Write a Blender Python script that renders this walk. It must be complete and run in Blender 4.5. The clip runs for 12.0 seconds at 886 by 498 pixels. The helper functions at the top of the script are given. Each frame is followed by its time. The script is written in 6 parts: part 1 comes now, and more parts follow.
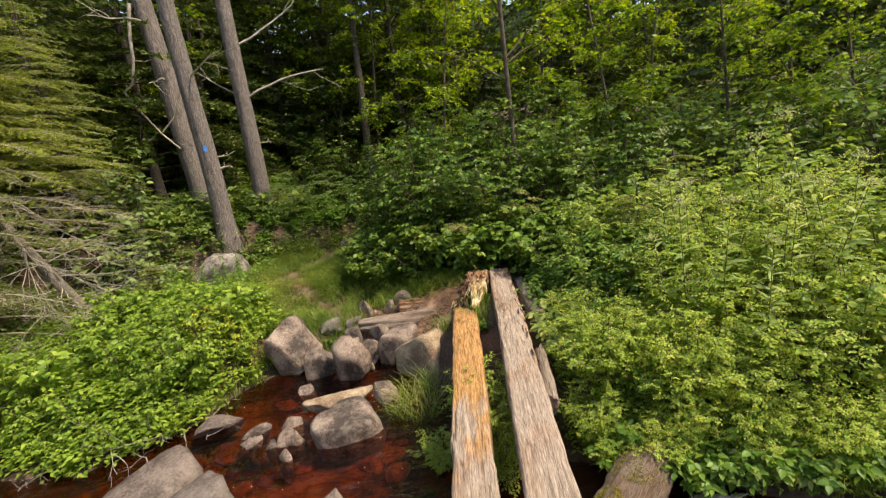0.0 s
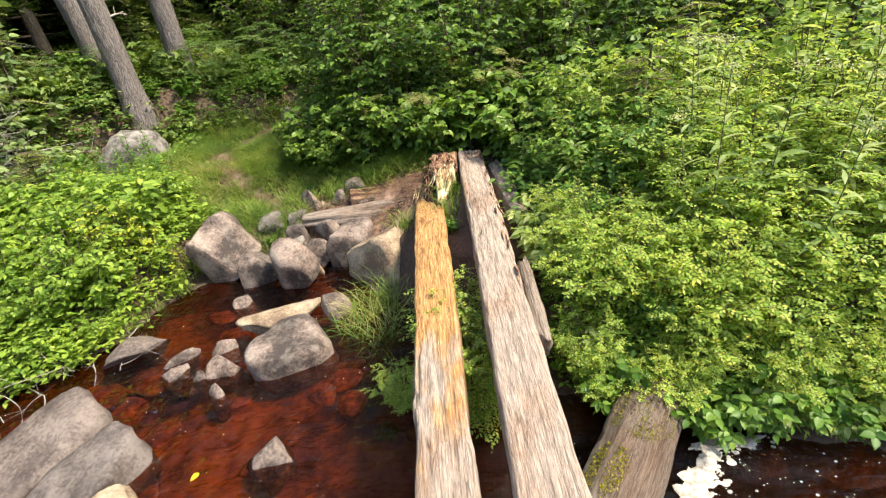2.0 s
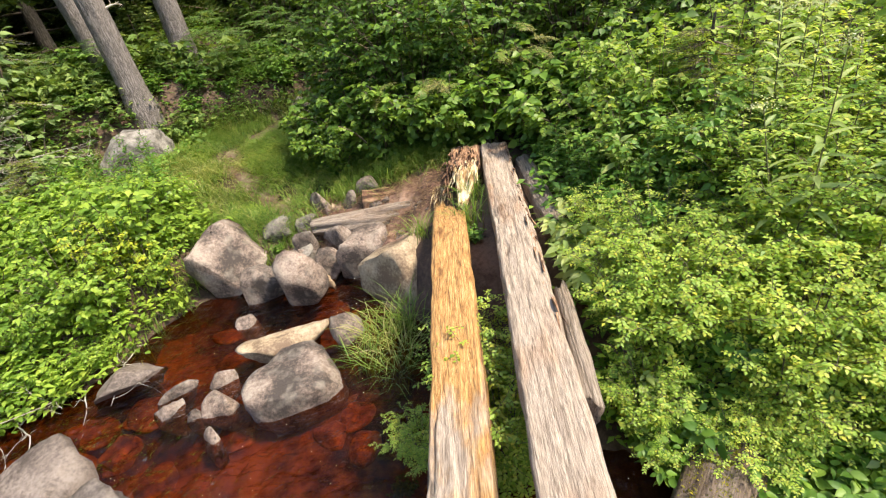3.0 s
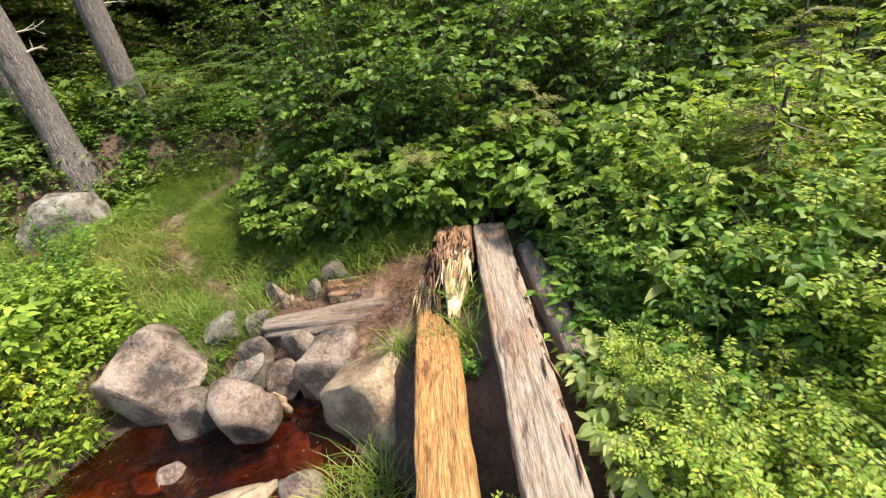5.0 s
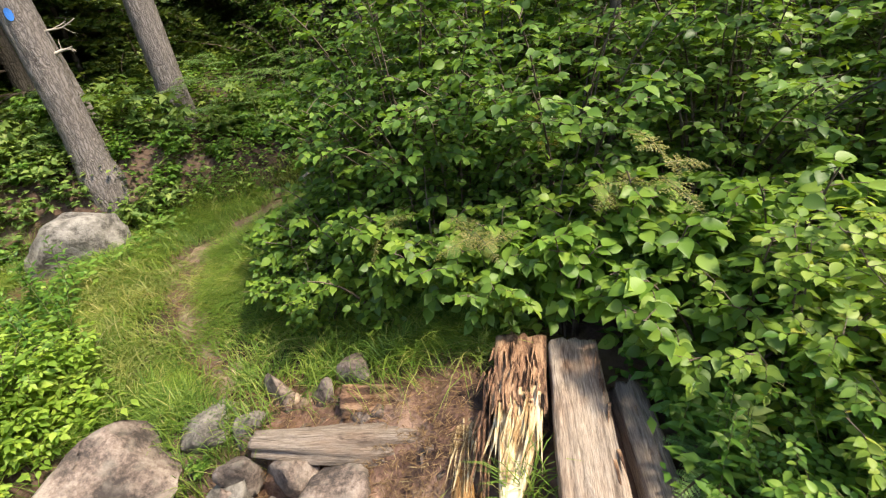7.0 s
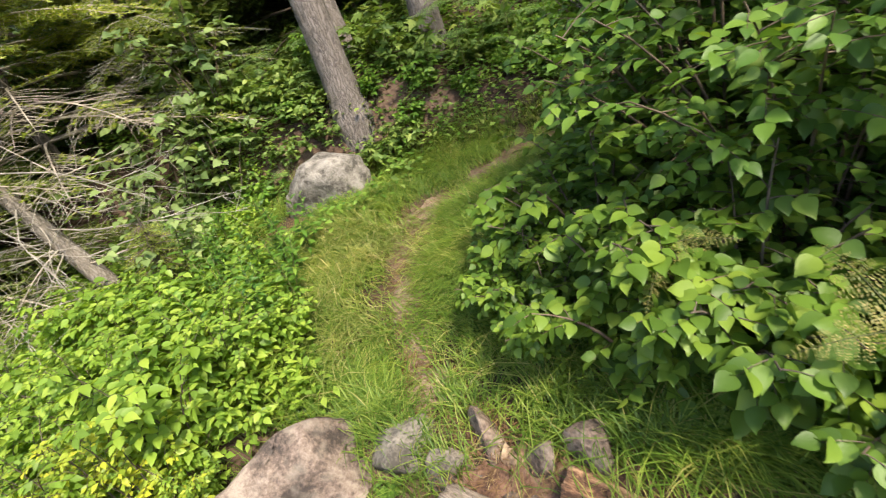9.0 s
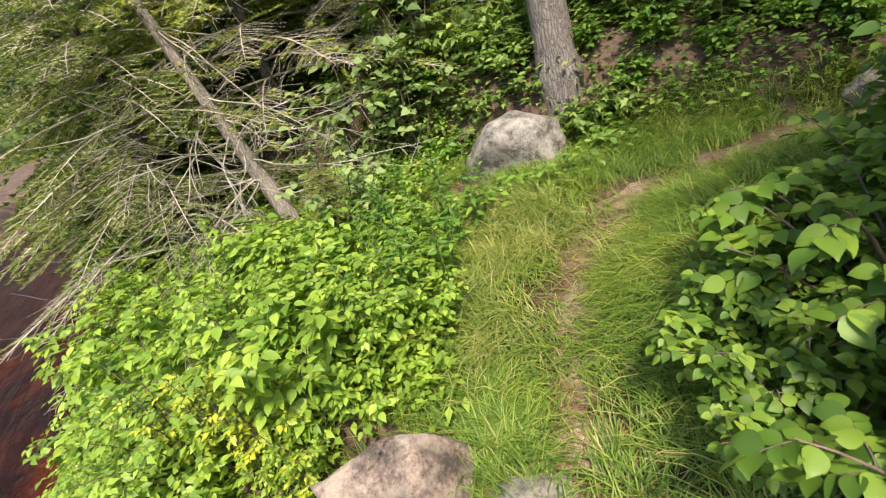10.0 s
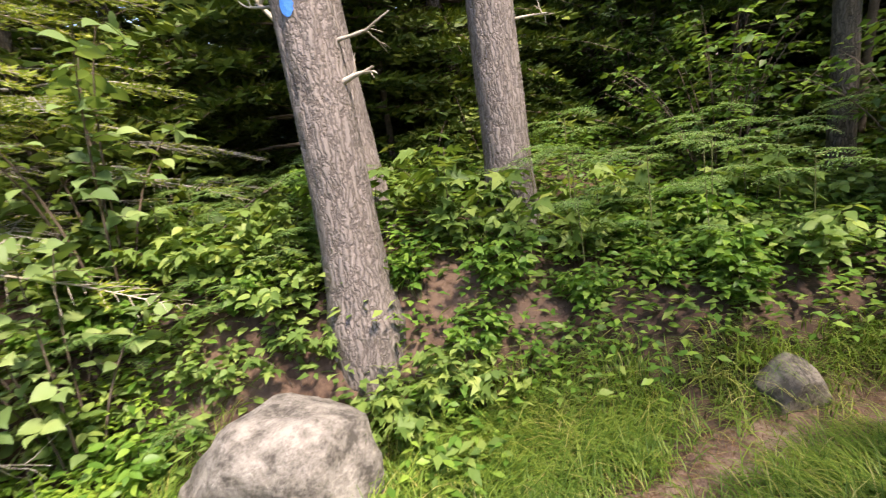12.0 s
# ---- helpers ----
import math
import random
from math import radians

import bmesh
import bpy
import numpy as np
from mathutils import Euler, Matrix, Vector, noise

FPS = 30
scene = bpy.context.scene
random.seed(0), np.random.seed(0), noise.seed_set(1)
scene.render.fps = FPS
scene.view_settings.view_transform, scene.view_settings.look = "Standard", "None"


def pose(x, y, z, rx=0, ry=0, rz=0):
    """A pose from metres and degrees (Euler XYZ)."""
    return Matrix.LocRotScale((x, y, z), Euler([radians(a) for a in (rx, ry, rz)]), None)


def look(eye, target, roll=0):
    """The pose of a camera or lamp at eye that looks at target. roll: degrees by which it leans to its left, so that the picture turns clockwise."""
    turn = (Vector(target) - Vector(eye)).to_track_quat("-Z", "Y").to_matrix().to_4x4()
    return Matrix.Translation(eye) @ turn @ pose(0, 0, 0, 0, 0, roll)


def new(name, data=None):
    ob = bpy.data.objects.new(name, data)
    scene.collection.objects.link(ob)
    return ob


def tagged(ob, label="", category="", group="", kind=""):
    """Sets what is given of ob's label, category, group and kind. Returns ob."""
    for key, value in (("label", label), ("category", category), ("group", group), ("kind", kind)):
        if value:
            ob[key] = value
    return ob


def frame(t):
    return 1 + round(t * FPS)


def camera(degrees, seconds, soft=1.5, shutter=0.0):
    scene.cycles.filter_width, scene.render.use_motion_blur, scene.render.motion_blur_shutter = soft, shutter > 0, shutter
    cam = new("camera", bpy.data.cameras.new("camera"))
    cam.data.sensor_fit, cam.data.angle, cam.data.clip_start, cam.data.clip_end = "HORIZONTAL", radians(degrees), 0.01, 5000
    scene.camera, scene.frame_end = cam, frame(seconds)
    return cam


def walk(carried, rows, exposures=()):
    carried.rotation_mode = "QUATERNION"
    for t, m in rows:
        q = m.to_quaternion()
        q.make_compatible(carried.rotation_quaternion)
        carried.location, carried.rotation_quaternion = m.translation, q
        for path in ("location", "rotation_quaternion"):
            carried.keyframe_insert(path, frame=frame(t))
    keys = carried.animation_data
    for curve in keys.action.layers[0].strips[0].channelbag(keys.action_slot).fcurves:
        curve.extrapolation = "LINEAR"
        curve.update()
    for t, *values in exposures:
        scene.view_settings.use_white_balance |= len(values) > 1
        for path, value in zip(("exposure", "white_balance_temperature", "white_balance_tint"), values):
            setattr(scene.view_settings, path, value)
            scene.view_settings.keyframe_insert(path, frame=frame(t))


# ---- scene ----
cam = camera(85.7, 12.0, 1.2, 0.12)
PATH = [
    (0, (0.088, -0.335, 1.662), (-0.066, 1.612, 1.234), -7.6),
    (0.5, (0.165, -0.194, 1.632), (-0.044, 1.656, 0.899), -9.4),
    (1, (0.131, 0.015, 1.594), (-0.025, 1.813, 0.732), -8.9),
    (1.5, (0.045, 0.32, 1.564), (-0.07, 2.084, 0.629), -8.2),
    (2, (0.068, 0.655, 1.56), (0.001, 2.411, 0.606), -7.6),
    (2.5, (0.138, 1.0, 1.553), (0.006, 2.746, 0.587), -8.9),
    (3, (0.113, 1.245, 1.523), (-0.073, 2.96, 0.511), -10.8),
    (3.2, (0.061, 1.355, 1.547), (-0.09, 3.077, 0.542), -10.3),
    (4.8, (0.111, 2.205, 1.617), (0.05, 3.959, 0.658), -10.1),
    (5, (0.108, 2.315, 1.652), (0.006, 4.072, 0.702), -10.2),
    (5.5, (0.108, 2.569, 1.67), (-0.1, 4.331, 0.747), -10.4),
    (6, (0.109, 3.0, 1.666), (-0.133, 4.76, 0.748), -9.8),
    (6.5, (0.112, 3.241, 1.68), (-0.146, 5.0, 0.763), -8.7),
    (6.7, (0.112, 3.373, 1.686), (-0.166, 5.132, 0.775), -8.4),
    (8.3, (0.033, 4.422, 1.603), (-0.939, 5.839, 0.579), -17.4),
    (8.5, (-0.067, 4.487, 1.533), (-1.088, 5.856, 0.493), -18.2),
    (9, (-0.331, 4.655, 1.538), (-1.585, 5.868, 0.561), -18.7),
    (9.5, (-0.531, 4.935, 1.474), (-2.121, 5.755, 0.578), -20.5),
    (10, (-0.789, 5.075, 1.333), (-2.481, 5.677, 0.454), -19.0),
    (10.5, (-1.193, 5.376, 1.246), (-2.89, 6.011, 0.4), -16.1),
    (11, (-1.575, 5.708, 1.336), (-3.235, 6.513, 0.563), -13.4),
    (11.5, (-2.04, 5.925, 1.38), (-3.613, 7.045, 0.858), -10.4),
    (12, (-2.402, 6.34, 1.3), (-3.674, 7.838, 0.932), -8.5),
]
EXPOSURES = [(0, 1.12, 8100, 13), (0.5, 1.38, 7500, 11), (1.2, 1.64, 7200, 10), (2.5, 1.68, 7200, 10), (5.0, 1.58, 7200, 10), (9.0, 1.62, 7200, 10), (11, 1.66, 7250, 14), (12, 1.97, 7200, 20)]
walk(cam, [(t, look(e, g, r)) for t, e, g, r in PATH], EXPOSURES)

# ---- world, sun ----
SUN_EL, SUN_AZ = radians(57), radians(104)      # height, and the angle from north (+y) towards east (+x)
world = bpy.data.worlds.new("world")
scene.world = world
world.use_nodes = True
wn = world.node_tree
sky = wn.nodes.new("ShaderNodeTexSky")
sky.sky_type, sky.sun_disc = 'NISHITA', False
sky.sun_elevation, sky.sun_rotation = SUN_EL, SUN_AZ
wn.links.new(sky.outputs[0], wn.nodes["Background"].inputs[0])
wn.nodes["Background"].inputs[1].default_value = 0.15
sun = new("sun", bpy.data.lights.new("sun", 'SUN'))
sun.data.energy, sun.data.angle, sun.data.color = 2.7, radians(8), (1.0, 0.94, 0.82)
sd = Vector((math.sin(SUN_AZ) * math.cos(SUN_EL), math.cos(SUN_AZ) * math.cos(SUN_EL), math.sin(SUN_EL)))
sun.matrix_world = look(sd * 40, (0, 0, 0))

# ---- materials ----
rng = np.random.default_rng(7)


def material(name):
    m = bpy.data.materials.new(name)
    m.use_nodes = True
    return m, m.node_tree.nodes, m.node_tree.links, m.node_tree.nodes["Principled BSDF"]


def ramp(nodes, stops):
    r = nodes.new("ShaderNodeValToRGB")
    els = r.color_ramp.elements
    while len(els) < len(stops):
        els.new(0.5)
    for e, (p, c) in zip(els, stops):
        e.position, e.color = p, (*c, 1)
    return r


def noise_node(nodes, links, coords, scale, detail=6, rough=0.6, stretch=(1, 1, 1)):
    mp = nodes.new("ShaderNodeMapping")
    mp.inputs["Scale"].default_value = stretch
    links.new(coords, mp.inputs[0])
    n = nodes.new("ShaderNodeTexNoise")
    n.inputs["Scale"].default_value, n.inputs["Detail"].default_value, n.inputs["Roughness"].default_value = scale, detail, rough
    links.new(mp.outputs[0], n.inputs["Vector"])
    return n


def mix(nodes, links, fac, a, b, kind='MIX'):
    m = nodes.new("ShaderNodeMix")
    m.data_type, m.blend_type = 'RGBA', kind
    for socket, v in ((m.inputs[0], fac), (m.inputs[6], a), (m.inputs[7], b)):
        if isinstance(v, (int, float)):
            socket.default_value = v
        elif isinstance(v, tuple):
            socket.default_value = (*v, 1)
        else:
            links.new(v, socket)
    return m.outputs[2]


def bump(nodes, links, bsdf, height, strength, distance):
    b = nodes.new("ShaderNodeBump")
    b.inputs["Strength"].default_value, b.inputs["Distance"].default_value = strength, distance
    links.new(height, b.inputs["Height"])
    links.new(b.outputs[0], bsdf.inputs["Normal"])


def leaf_material(name, dark, mid, light, odd=None, rough=0.45, through_light=0.35):
    """Foliage: colour drawn per leaf, a little light let through."""
    m, n, l, p = material(name)
    geo = n.new("ShaderNodeNewGeometry")
    stops = [(0.0, dark), (0.55, mid), (0.95, light)] if odd is None else [(0.0, dark), (0.5, mid), (0.93, light), (0.965, odd)]
    r = ramp(n, stops)
    l.new(geo.outputs["Random Per Island"], r.inputs[0])
    co = n.new("ShaderNodeTexCoord")
    big = noise_node(n, l, co.outputs["Object"], 2.3, 3)
    br = ramp(n, [(0.3, (0.72, 0.80, 0.72)), (0.7, (1.12, 1.08, 0.9))])
    l.new(big.outputs[0], br.inputs[0])
    col = mix(n, l, 1.0, r.outputs[0], br.outputs[0], 'MULTIPLY')
    info = n.new("ShaderNodeObjectInfo")
    orr = ramp(n, [(0.0, (0.85, 0.88, 0.8)), (1.0, (1.12, 1.05, 1.0))])
    l.new(info.outputs["Random"], orr.inputs[0])
    col = mix(n, l, 1.0, col, orr.outputs[0], 'MULTIPLY')
    fine = noise_node(n, l, co.outputs["Object"], 90, 4)
    bump(n, l, p, fine.outputs[0], 0.25, 0.004)
    l.new(col, p.inputs["Base Color"])
    p.inputs["Roughness"].default_value = rough
    p.inputs["Specular IOR Level"].default_value = 0.35
    t = n.new("ShaderNodeBsdfTranslucent")
    warm = mix(n, l, 1.0, col, (1.2, 1.18, 0.6), 'MULTIPLY')
    l.new(warm, t.inputs[0])
    ms = n.new("ShaderNodeMixShader")
    ms.inputs[0].default_value = through_light
    l.new(p.outputs[0], ms.inputs[1])
    l.new(t.outputs[0], ms.inputs[2])
    l.new(ms.outputs[0], n["Material Output"].inputs[0])
    return m


def mottled(name, stops, scale, detail_scale, rough=0.85, relief=0.6, depth=0.02, stretch=(1, 1, 1), spots=None, spot_scale=30):
    """A solid mottled at two scales, with relief; spots: a colour for flecks or lichen."""
    m, n, l, p = material(name)
    co = n.new("ShaderNodeTexCoord")
    a = noise_node(n, l, co.outputs["Object"], scale, 5, 0.6, stretch)
    b = noise_node(n, l, co.outputs["Object"], detail_scale, 8, 0.7, stretch)
    r = ramp(n, stops)
    mx = n.new("ShaderNodeMath")
    mx.operation = 'MULTIPLY_ADD'
    mx.inputs[1].default_value, mx.inputs[2].default_value = 0.36, 0.0
    l.new(b.outputs[0], mx.inputs[0])
    ad = n.new("ShaderNodeMath")
    ad.operation = 'MULTIPLY_ADD'
    ad.inputs[1].default_value = 0.69
    l.new(a.outputs[0], ad.inputs[0])
    l.new(mx.outputs[0], ad.inputs[2])
    wide = n.new("ShaderNodeMapRange")
    wide.inputs[1].default_value, wide.inputs[2].default_value = 0.34, 0.71
    l.new(ad.outputs[0], wide.inputs[0])
    l.new(wide.outputs[0], r.inputs[0])
    col = r.outputs[0]
    if spots:
        s = noise_node(n, l, co.outputs["Object"], spot_scale, 3, 0.5)
        sr = ramp(n, [(0.50, (0, 0, 0)), (0.72, (0.5, 0.5, 0.5))])
        l.new(s.outputs[0], sr.inputs[0])
        col = mix(n, l, sr.outputs[0], col, spots)
    info = n.new("ShaderNodeObjectInfo")
    orr = ramp(n, [(0.0, (0.84, 0.86, 0.88)), (1.0, (1.12, 1.06, 1.02))])
    l.new(info.outputs["Random"], orr.inputs[0])
    col = mix(n, l, 1.0, col, orr.outputs[0], 'MULTIPLY')
    l.new(col, p.inputs["Base Color"])
    p.inputs["Roughness"].default_value = rough
    bump(n, l, p, ad.outputs[0], relief, depth)
    return m


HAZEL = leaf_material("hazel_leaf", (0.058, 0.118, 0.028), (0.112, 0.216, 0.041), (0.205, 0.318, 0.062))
# lit copy of the hazel leaf, its colour raised for the low bushes
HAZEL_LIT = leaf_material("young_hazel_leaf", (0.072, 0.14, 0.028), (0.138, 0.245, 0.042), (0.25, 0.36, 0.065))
BRIGHTLEAF = leaf_material("broad_hazel_leaf", (0.10, 0.20, 0.035), (0.19, 0.34, 0.06), (0.31, 0.46, 0.10), through_light=0.45)
SPIREA = leaf_material("spirea_leaf", (0.22, 0.36, 0.075), (0.40, 0.56, 0.115), (0.62, 0.66, 0.17), (0.68, 0.64, 0.13), through_light=0.5)
YELLOWGREEN = leaf_material("willow_leaf", (0.14, 0.25, 0.045), (0.27, 0.42, 0.075), (0.40, 0.53, 0.105), through_light=0.45)
WEED = leaf_material("weed_leaf", (0.070, 0.166, 0.029), (0.128, 0.255, 0.046), (0.228, 0.358, 0.071))
PALEWEED = leaf_material("pale_stalk_leaf", (0.28, 0.38, 0.15), (0.44, 0.53, 0.23), (0.60, 0.66, 0.33), rough=0.45, through_light=0.5)
FERN = leaf_material("fern_leaf", (0.10, 0.19, 0.065), (0.175, 0.30, 0.11), (0.28, 0.41, 0.16))
BROWNFERN = leaf_material("fading_fern_leaf", (0.15, 0.19, 0.06), (0.27, 0.28, 0.10), (0.42, 0.35, 0.16))
MAPLE = leaf_material("maple_leaf", (0.10, 0.175, 0.045), (0.18, 0.275, 0.075), (0.30, 0.385, 0.12), rough=0.55)
CANOPY = leaf_material("canopy_leaf", (0.115, 0.220, 0.022), (0.232, 0.372, 0.031), (0.462, 0.558, 0.038), through_light=0.45)
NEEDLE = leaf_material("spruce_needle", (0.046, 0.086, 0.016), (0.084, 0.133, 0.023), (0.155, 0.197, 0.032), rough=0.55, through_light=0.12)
# fir green with sunlight put into the colour; the next is its dimmer copy
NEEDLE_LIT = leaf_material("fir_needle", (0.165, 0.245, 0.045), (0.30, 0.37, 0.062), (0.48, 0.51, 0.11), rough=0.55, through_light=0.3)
NEEDLE_DIM = leaf_material("olive_fir_needle", (0.10, 0.155, 0.032), (0.18, 0.235, 0.046), (0.28, 0.32, 0.075), rough=0.55, through_light=0.25)
GRASS = leaf_material("grass_blade", (0.07, 0.14, 0.024), (0.15, 0.25, 0.042), (0.27, 0.35, 0.08), (0.36, 0.34, 0.14), rough=0.5)
LIT_DRYGRASS = leaf_material("yellowed_grass_blade", (0.154, 0.220, 0.058), (0.297, 0.341, 0.104), (0.484, 0.462, 0.208), (0.550, 0.462, 0.312), rough=0.5)
LITTER = leaf_material("fallen_needle", (0.11, 0.055, 0.03), (0.21, 0.115, 0.065), (0.31, 0.19, 0.115), (0.40, 0.28, 0.18), rough=0.8, through_light=0.05)
MOSS = leaf_material("moss", (0.103, 0.116, 0.008), (0.207, 0.197, 0.012), (0.362, 0.301, 0.024), rough=0.8, through_light=0.1)
FLOWER = leaf_material("cream_flower", (0.5, 0.5, 0.36), (0.65, 0.64, 0.48), (0.78, 0.76, 0.6), rough=0.7)
YELLOWLEAF = leaf_material("yellow_leaf", (0.712, 0.522, 0.024), (0.841, 0.637, 0.032), (0.971, 0.718, 0.049))
STEM = mottled("green_stem", [(0.3, (0.09, 0.10, 0.035)), (0.7, (0.17, 0.17, 0.06))], 8, 60, 0.7)
TWIG = mottled("brown_twig", [(0.3, (0.07, 0.05, 0.035)), (0.7, (0.16, 0.12, 0.09))], 6, 60, 0.85)
DEADWOOD = mottled("bleached_dead_twig", [(0.3, (0.26, 0.23, 0.19)), (0.7, (0.50, 0.45, 0.38))], 5, 50, 0.85)
GRANITE = mottled("pink_grey_granite", [(0.30, (0.050, 0.038, 0.032)), (0.45, (0.125, 0.092, 0.074)), (0.58, (0.215, 0.160, 0.130)), (0.76, (0.33, 0.27, 0.22))],
                  3.4, 46, 0.8, 0.9, 0.03, spots=(0.330, 0.285, 0.234), spot_scale=11)
GREYROCK = mottled("grey_lichened_granite", [(0.34, (0.074, 0.063, 0.051)), (0.5, (0.172, 0.146, 0.119)), (0.68, (0.295, 0.254, 0.207))],
                   3.6, 50, 0.85, 0.9, 0.03, spots=(0.328, 0.292, 0.234), spot_scale=13)
BOULDERROCK = mottled("grey_weathered_boulder", [(0.28, (0.06, 0.055, 0.048)), (0.45, (0.135, 0.126, 0.112)), (0.62, (0.21, 0.198, 0.18)), (0.8, (0.30, 0.285, 0.26))],
                      7.5, 70, 0.9, 1.0, 0.03, spots=(0.30, 0.29, 0.265), spot_scale=22)
SLABROCK = mottled("brown_grey_stream_stone", [(0.3, (0.055, 0.041, 0.034)), (0.5, (0.125, 0.098, 0.083)), (0.7, (0.20, 0.165, 0.142))],
                   2.8, 44, 0.7, 0.8, 0.02, spots=(0.19, 0.155, 0.13), spot_scale=9)
PALEROCK = mottled("pale_buff_rock", [(0.32, (0.170, 0.109, 0.068)), (0.5, (0.330, 0.237, 0.149)), (0.7, (0.480, 0.370, 0.246))],
                   3, 42, 0.75, 0.7, 0.015)
BEDROCK = mottled("rust_stained_stone", [(0.2, (0.09, 0.036, 0.012)), (0.5, (0.26, 0.115, 0.036)), (0.8, (0.50, 0.28, 0.10))], 2.2, 12, 0.8)
SOIL = mottled("forest_soil", [(0.3, (0.045, 0.028, 0.02)), (0.5, (0.085, 0.052, 0.036)), (0.7, (0.14, 0.092, 0.066))], 1.6, 28, 0.95, 0.9, 0.03)
TRAILSOIL = mottled("needle_strewn_soil", [(0.3, (0.10, 0.062, 0.045)), (0.5, (0.21, 0.138, 0.10)), (0.7, (0.34, 0.245, 0.18))], 3, 60, 0.95, 0.9, 0.02)
ROTWOOD = mottled("rotten_red_wood", [(0.30, (0.08, 0.04, 0.024)), (0.48, (0.24, 0.125, 0.07)), (0.7, (0.46, 0.28, 0.165))], 7, 60, 0.95, 1.0, 0.03, (3, 0.6, 3))
SPLINTER = mottled("split_pale_wood", [(0.3, (0.32, 0.19, 0.08)), (0.5, (0.55, 0.40, 0.21)), (0.7, (0.70, 0.58, 0.38))], 6, 40, 0.8, 0.8, 0.01, (4, 0.5, 4))
FOAM = mottled("white_foam", [(0.3, (0.30, 0.26, 0.20)), (0.6, (0.54, 0.50, 0.43))], 20, 90, 0.6, 0.8, 0.01)
BLUEPAINT = mottled("blue_trail_paint", [(0.3, (0.02, 0.14, 0.5)), (0.7, (0.04, 0.22, 0.7))], 8, 60, 0.6)


def bark_material(name, dark, mid, light):
    """Furrowed bark: plates split by lengthwise cracks."""
    m, n, l, p = material(name)
    co = n.new("ShaderNodeTexCoord")
    mp = n.new("ShaderNodeMapping")
    mp.inputs["Scale"].default_value = (1, 1, 0.14)
    l.new(co.outputs["Object"], mp.inputs[0])
    v = n.new("ShaderNodeTexVoronoi")
    v.feature, v.inputs["Scale"].default_value = 'DISTANCE_TO_EDGE', 42
    w = noise_node(n, l, co.outputs["Object"], 9, 4)
    wp = mix(n, l, 0.07, mp.outputs[0], w.outputs[1])
    l.new(wp, v.inputs["Vector"])
    b = noise_node(n, l, co.outputs["Object"], 14, 8, 0.7, (1, 1, 0.3))
    r = ramp(n, [(0.0, dark), (0.10, mid), (0.45, light)])
    l.new(v.outputs["Distance"], r.inputs[0])
    br = ramp(n, [(0.3, (0.75, 0.74, 0.73)), (0.7, (1.15, 1.12, 1.1))])
    l.new(b.outputs[0], br.inputs[0])
    col = mix(n, l, 1.0, r.outputs[0], br.outputs[0], 'MULTIPLY')
    l.new(col, p.inputs["Base Color"])
    p.inputs["Roughness"].default_value = 0.92
    h = n.new("ShaderNodeMath")
    h.operation = 'MULTIPLY_ADD'
    h.inputs[1].default_value = 0.5
    l.new(b.outputs[0], h.inputs[0])
    sm = ramp(n, [(0.0, (0, 0, 0)), (0.25, (1, 1, 1))])
    l.new(v.outputs["Distance"], sm.inputs[0])
    l.new(sm.outputs[0], h.inputs[2])
    bump(n, l, p, h.outputs[0], 0.55, 0.015)
    return m


BARK = bark_material("pine_bark", (0.10, 0.083, 0.074), (0.19, 0.163, 0.15), (0.27, 0.237, 0.22))
SNAGBARK = bark_material("bleached_snag_bark", (0.13, 0.11, 0.09), (0.20, 0.175, 0.15), (0.28, 0.25, 0.215))
DARKBARK = bark_material("dark_bark", (0.04, 0.032, 0.026), (0.09, 0.075, 0.06), (0.16, 0.135, 0.11))


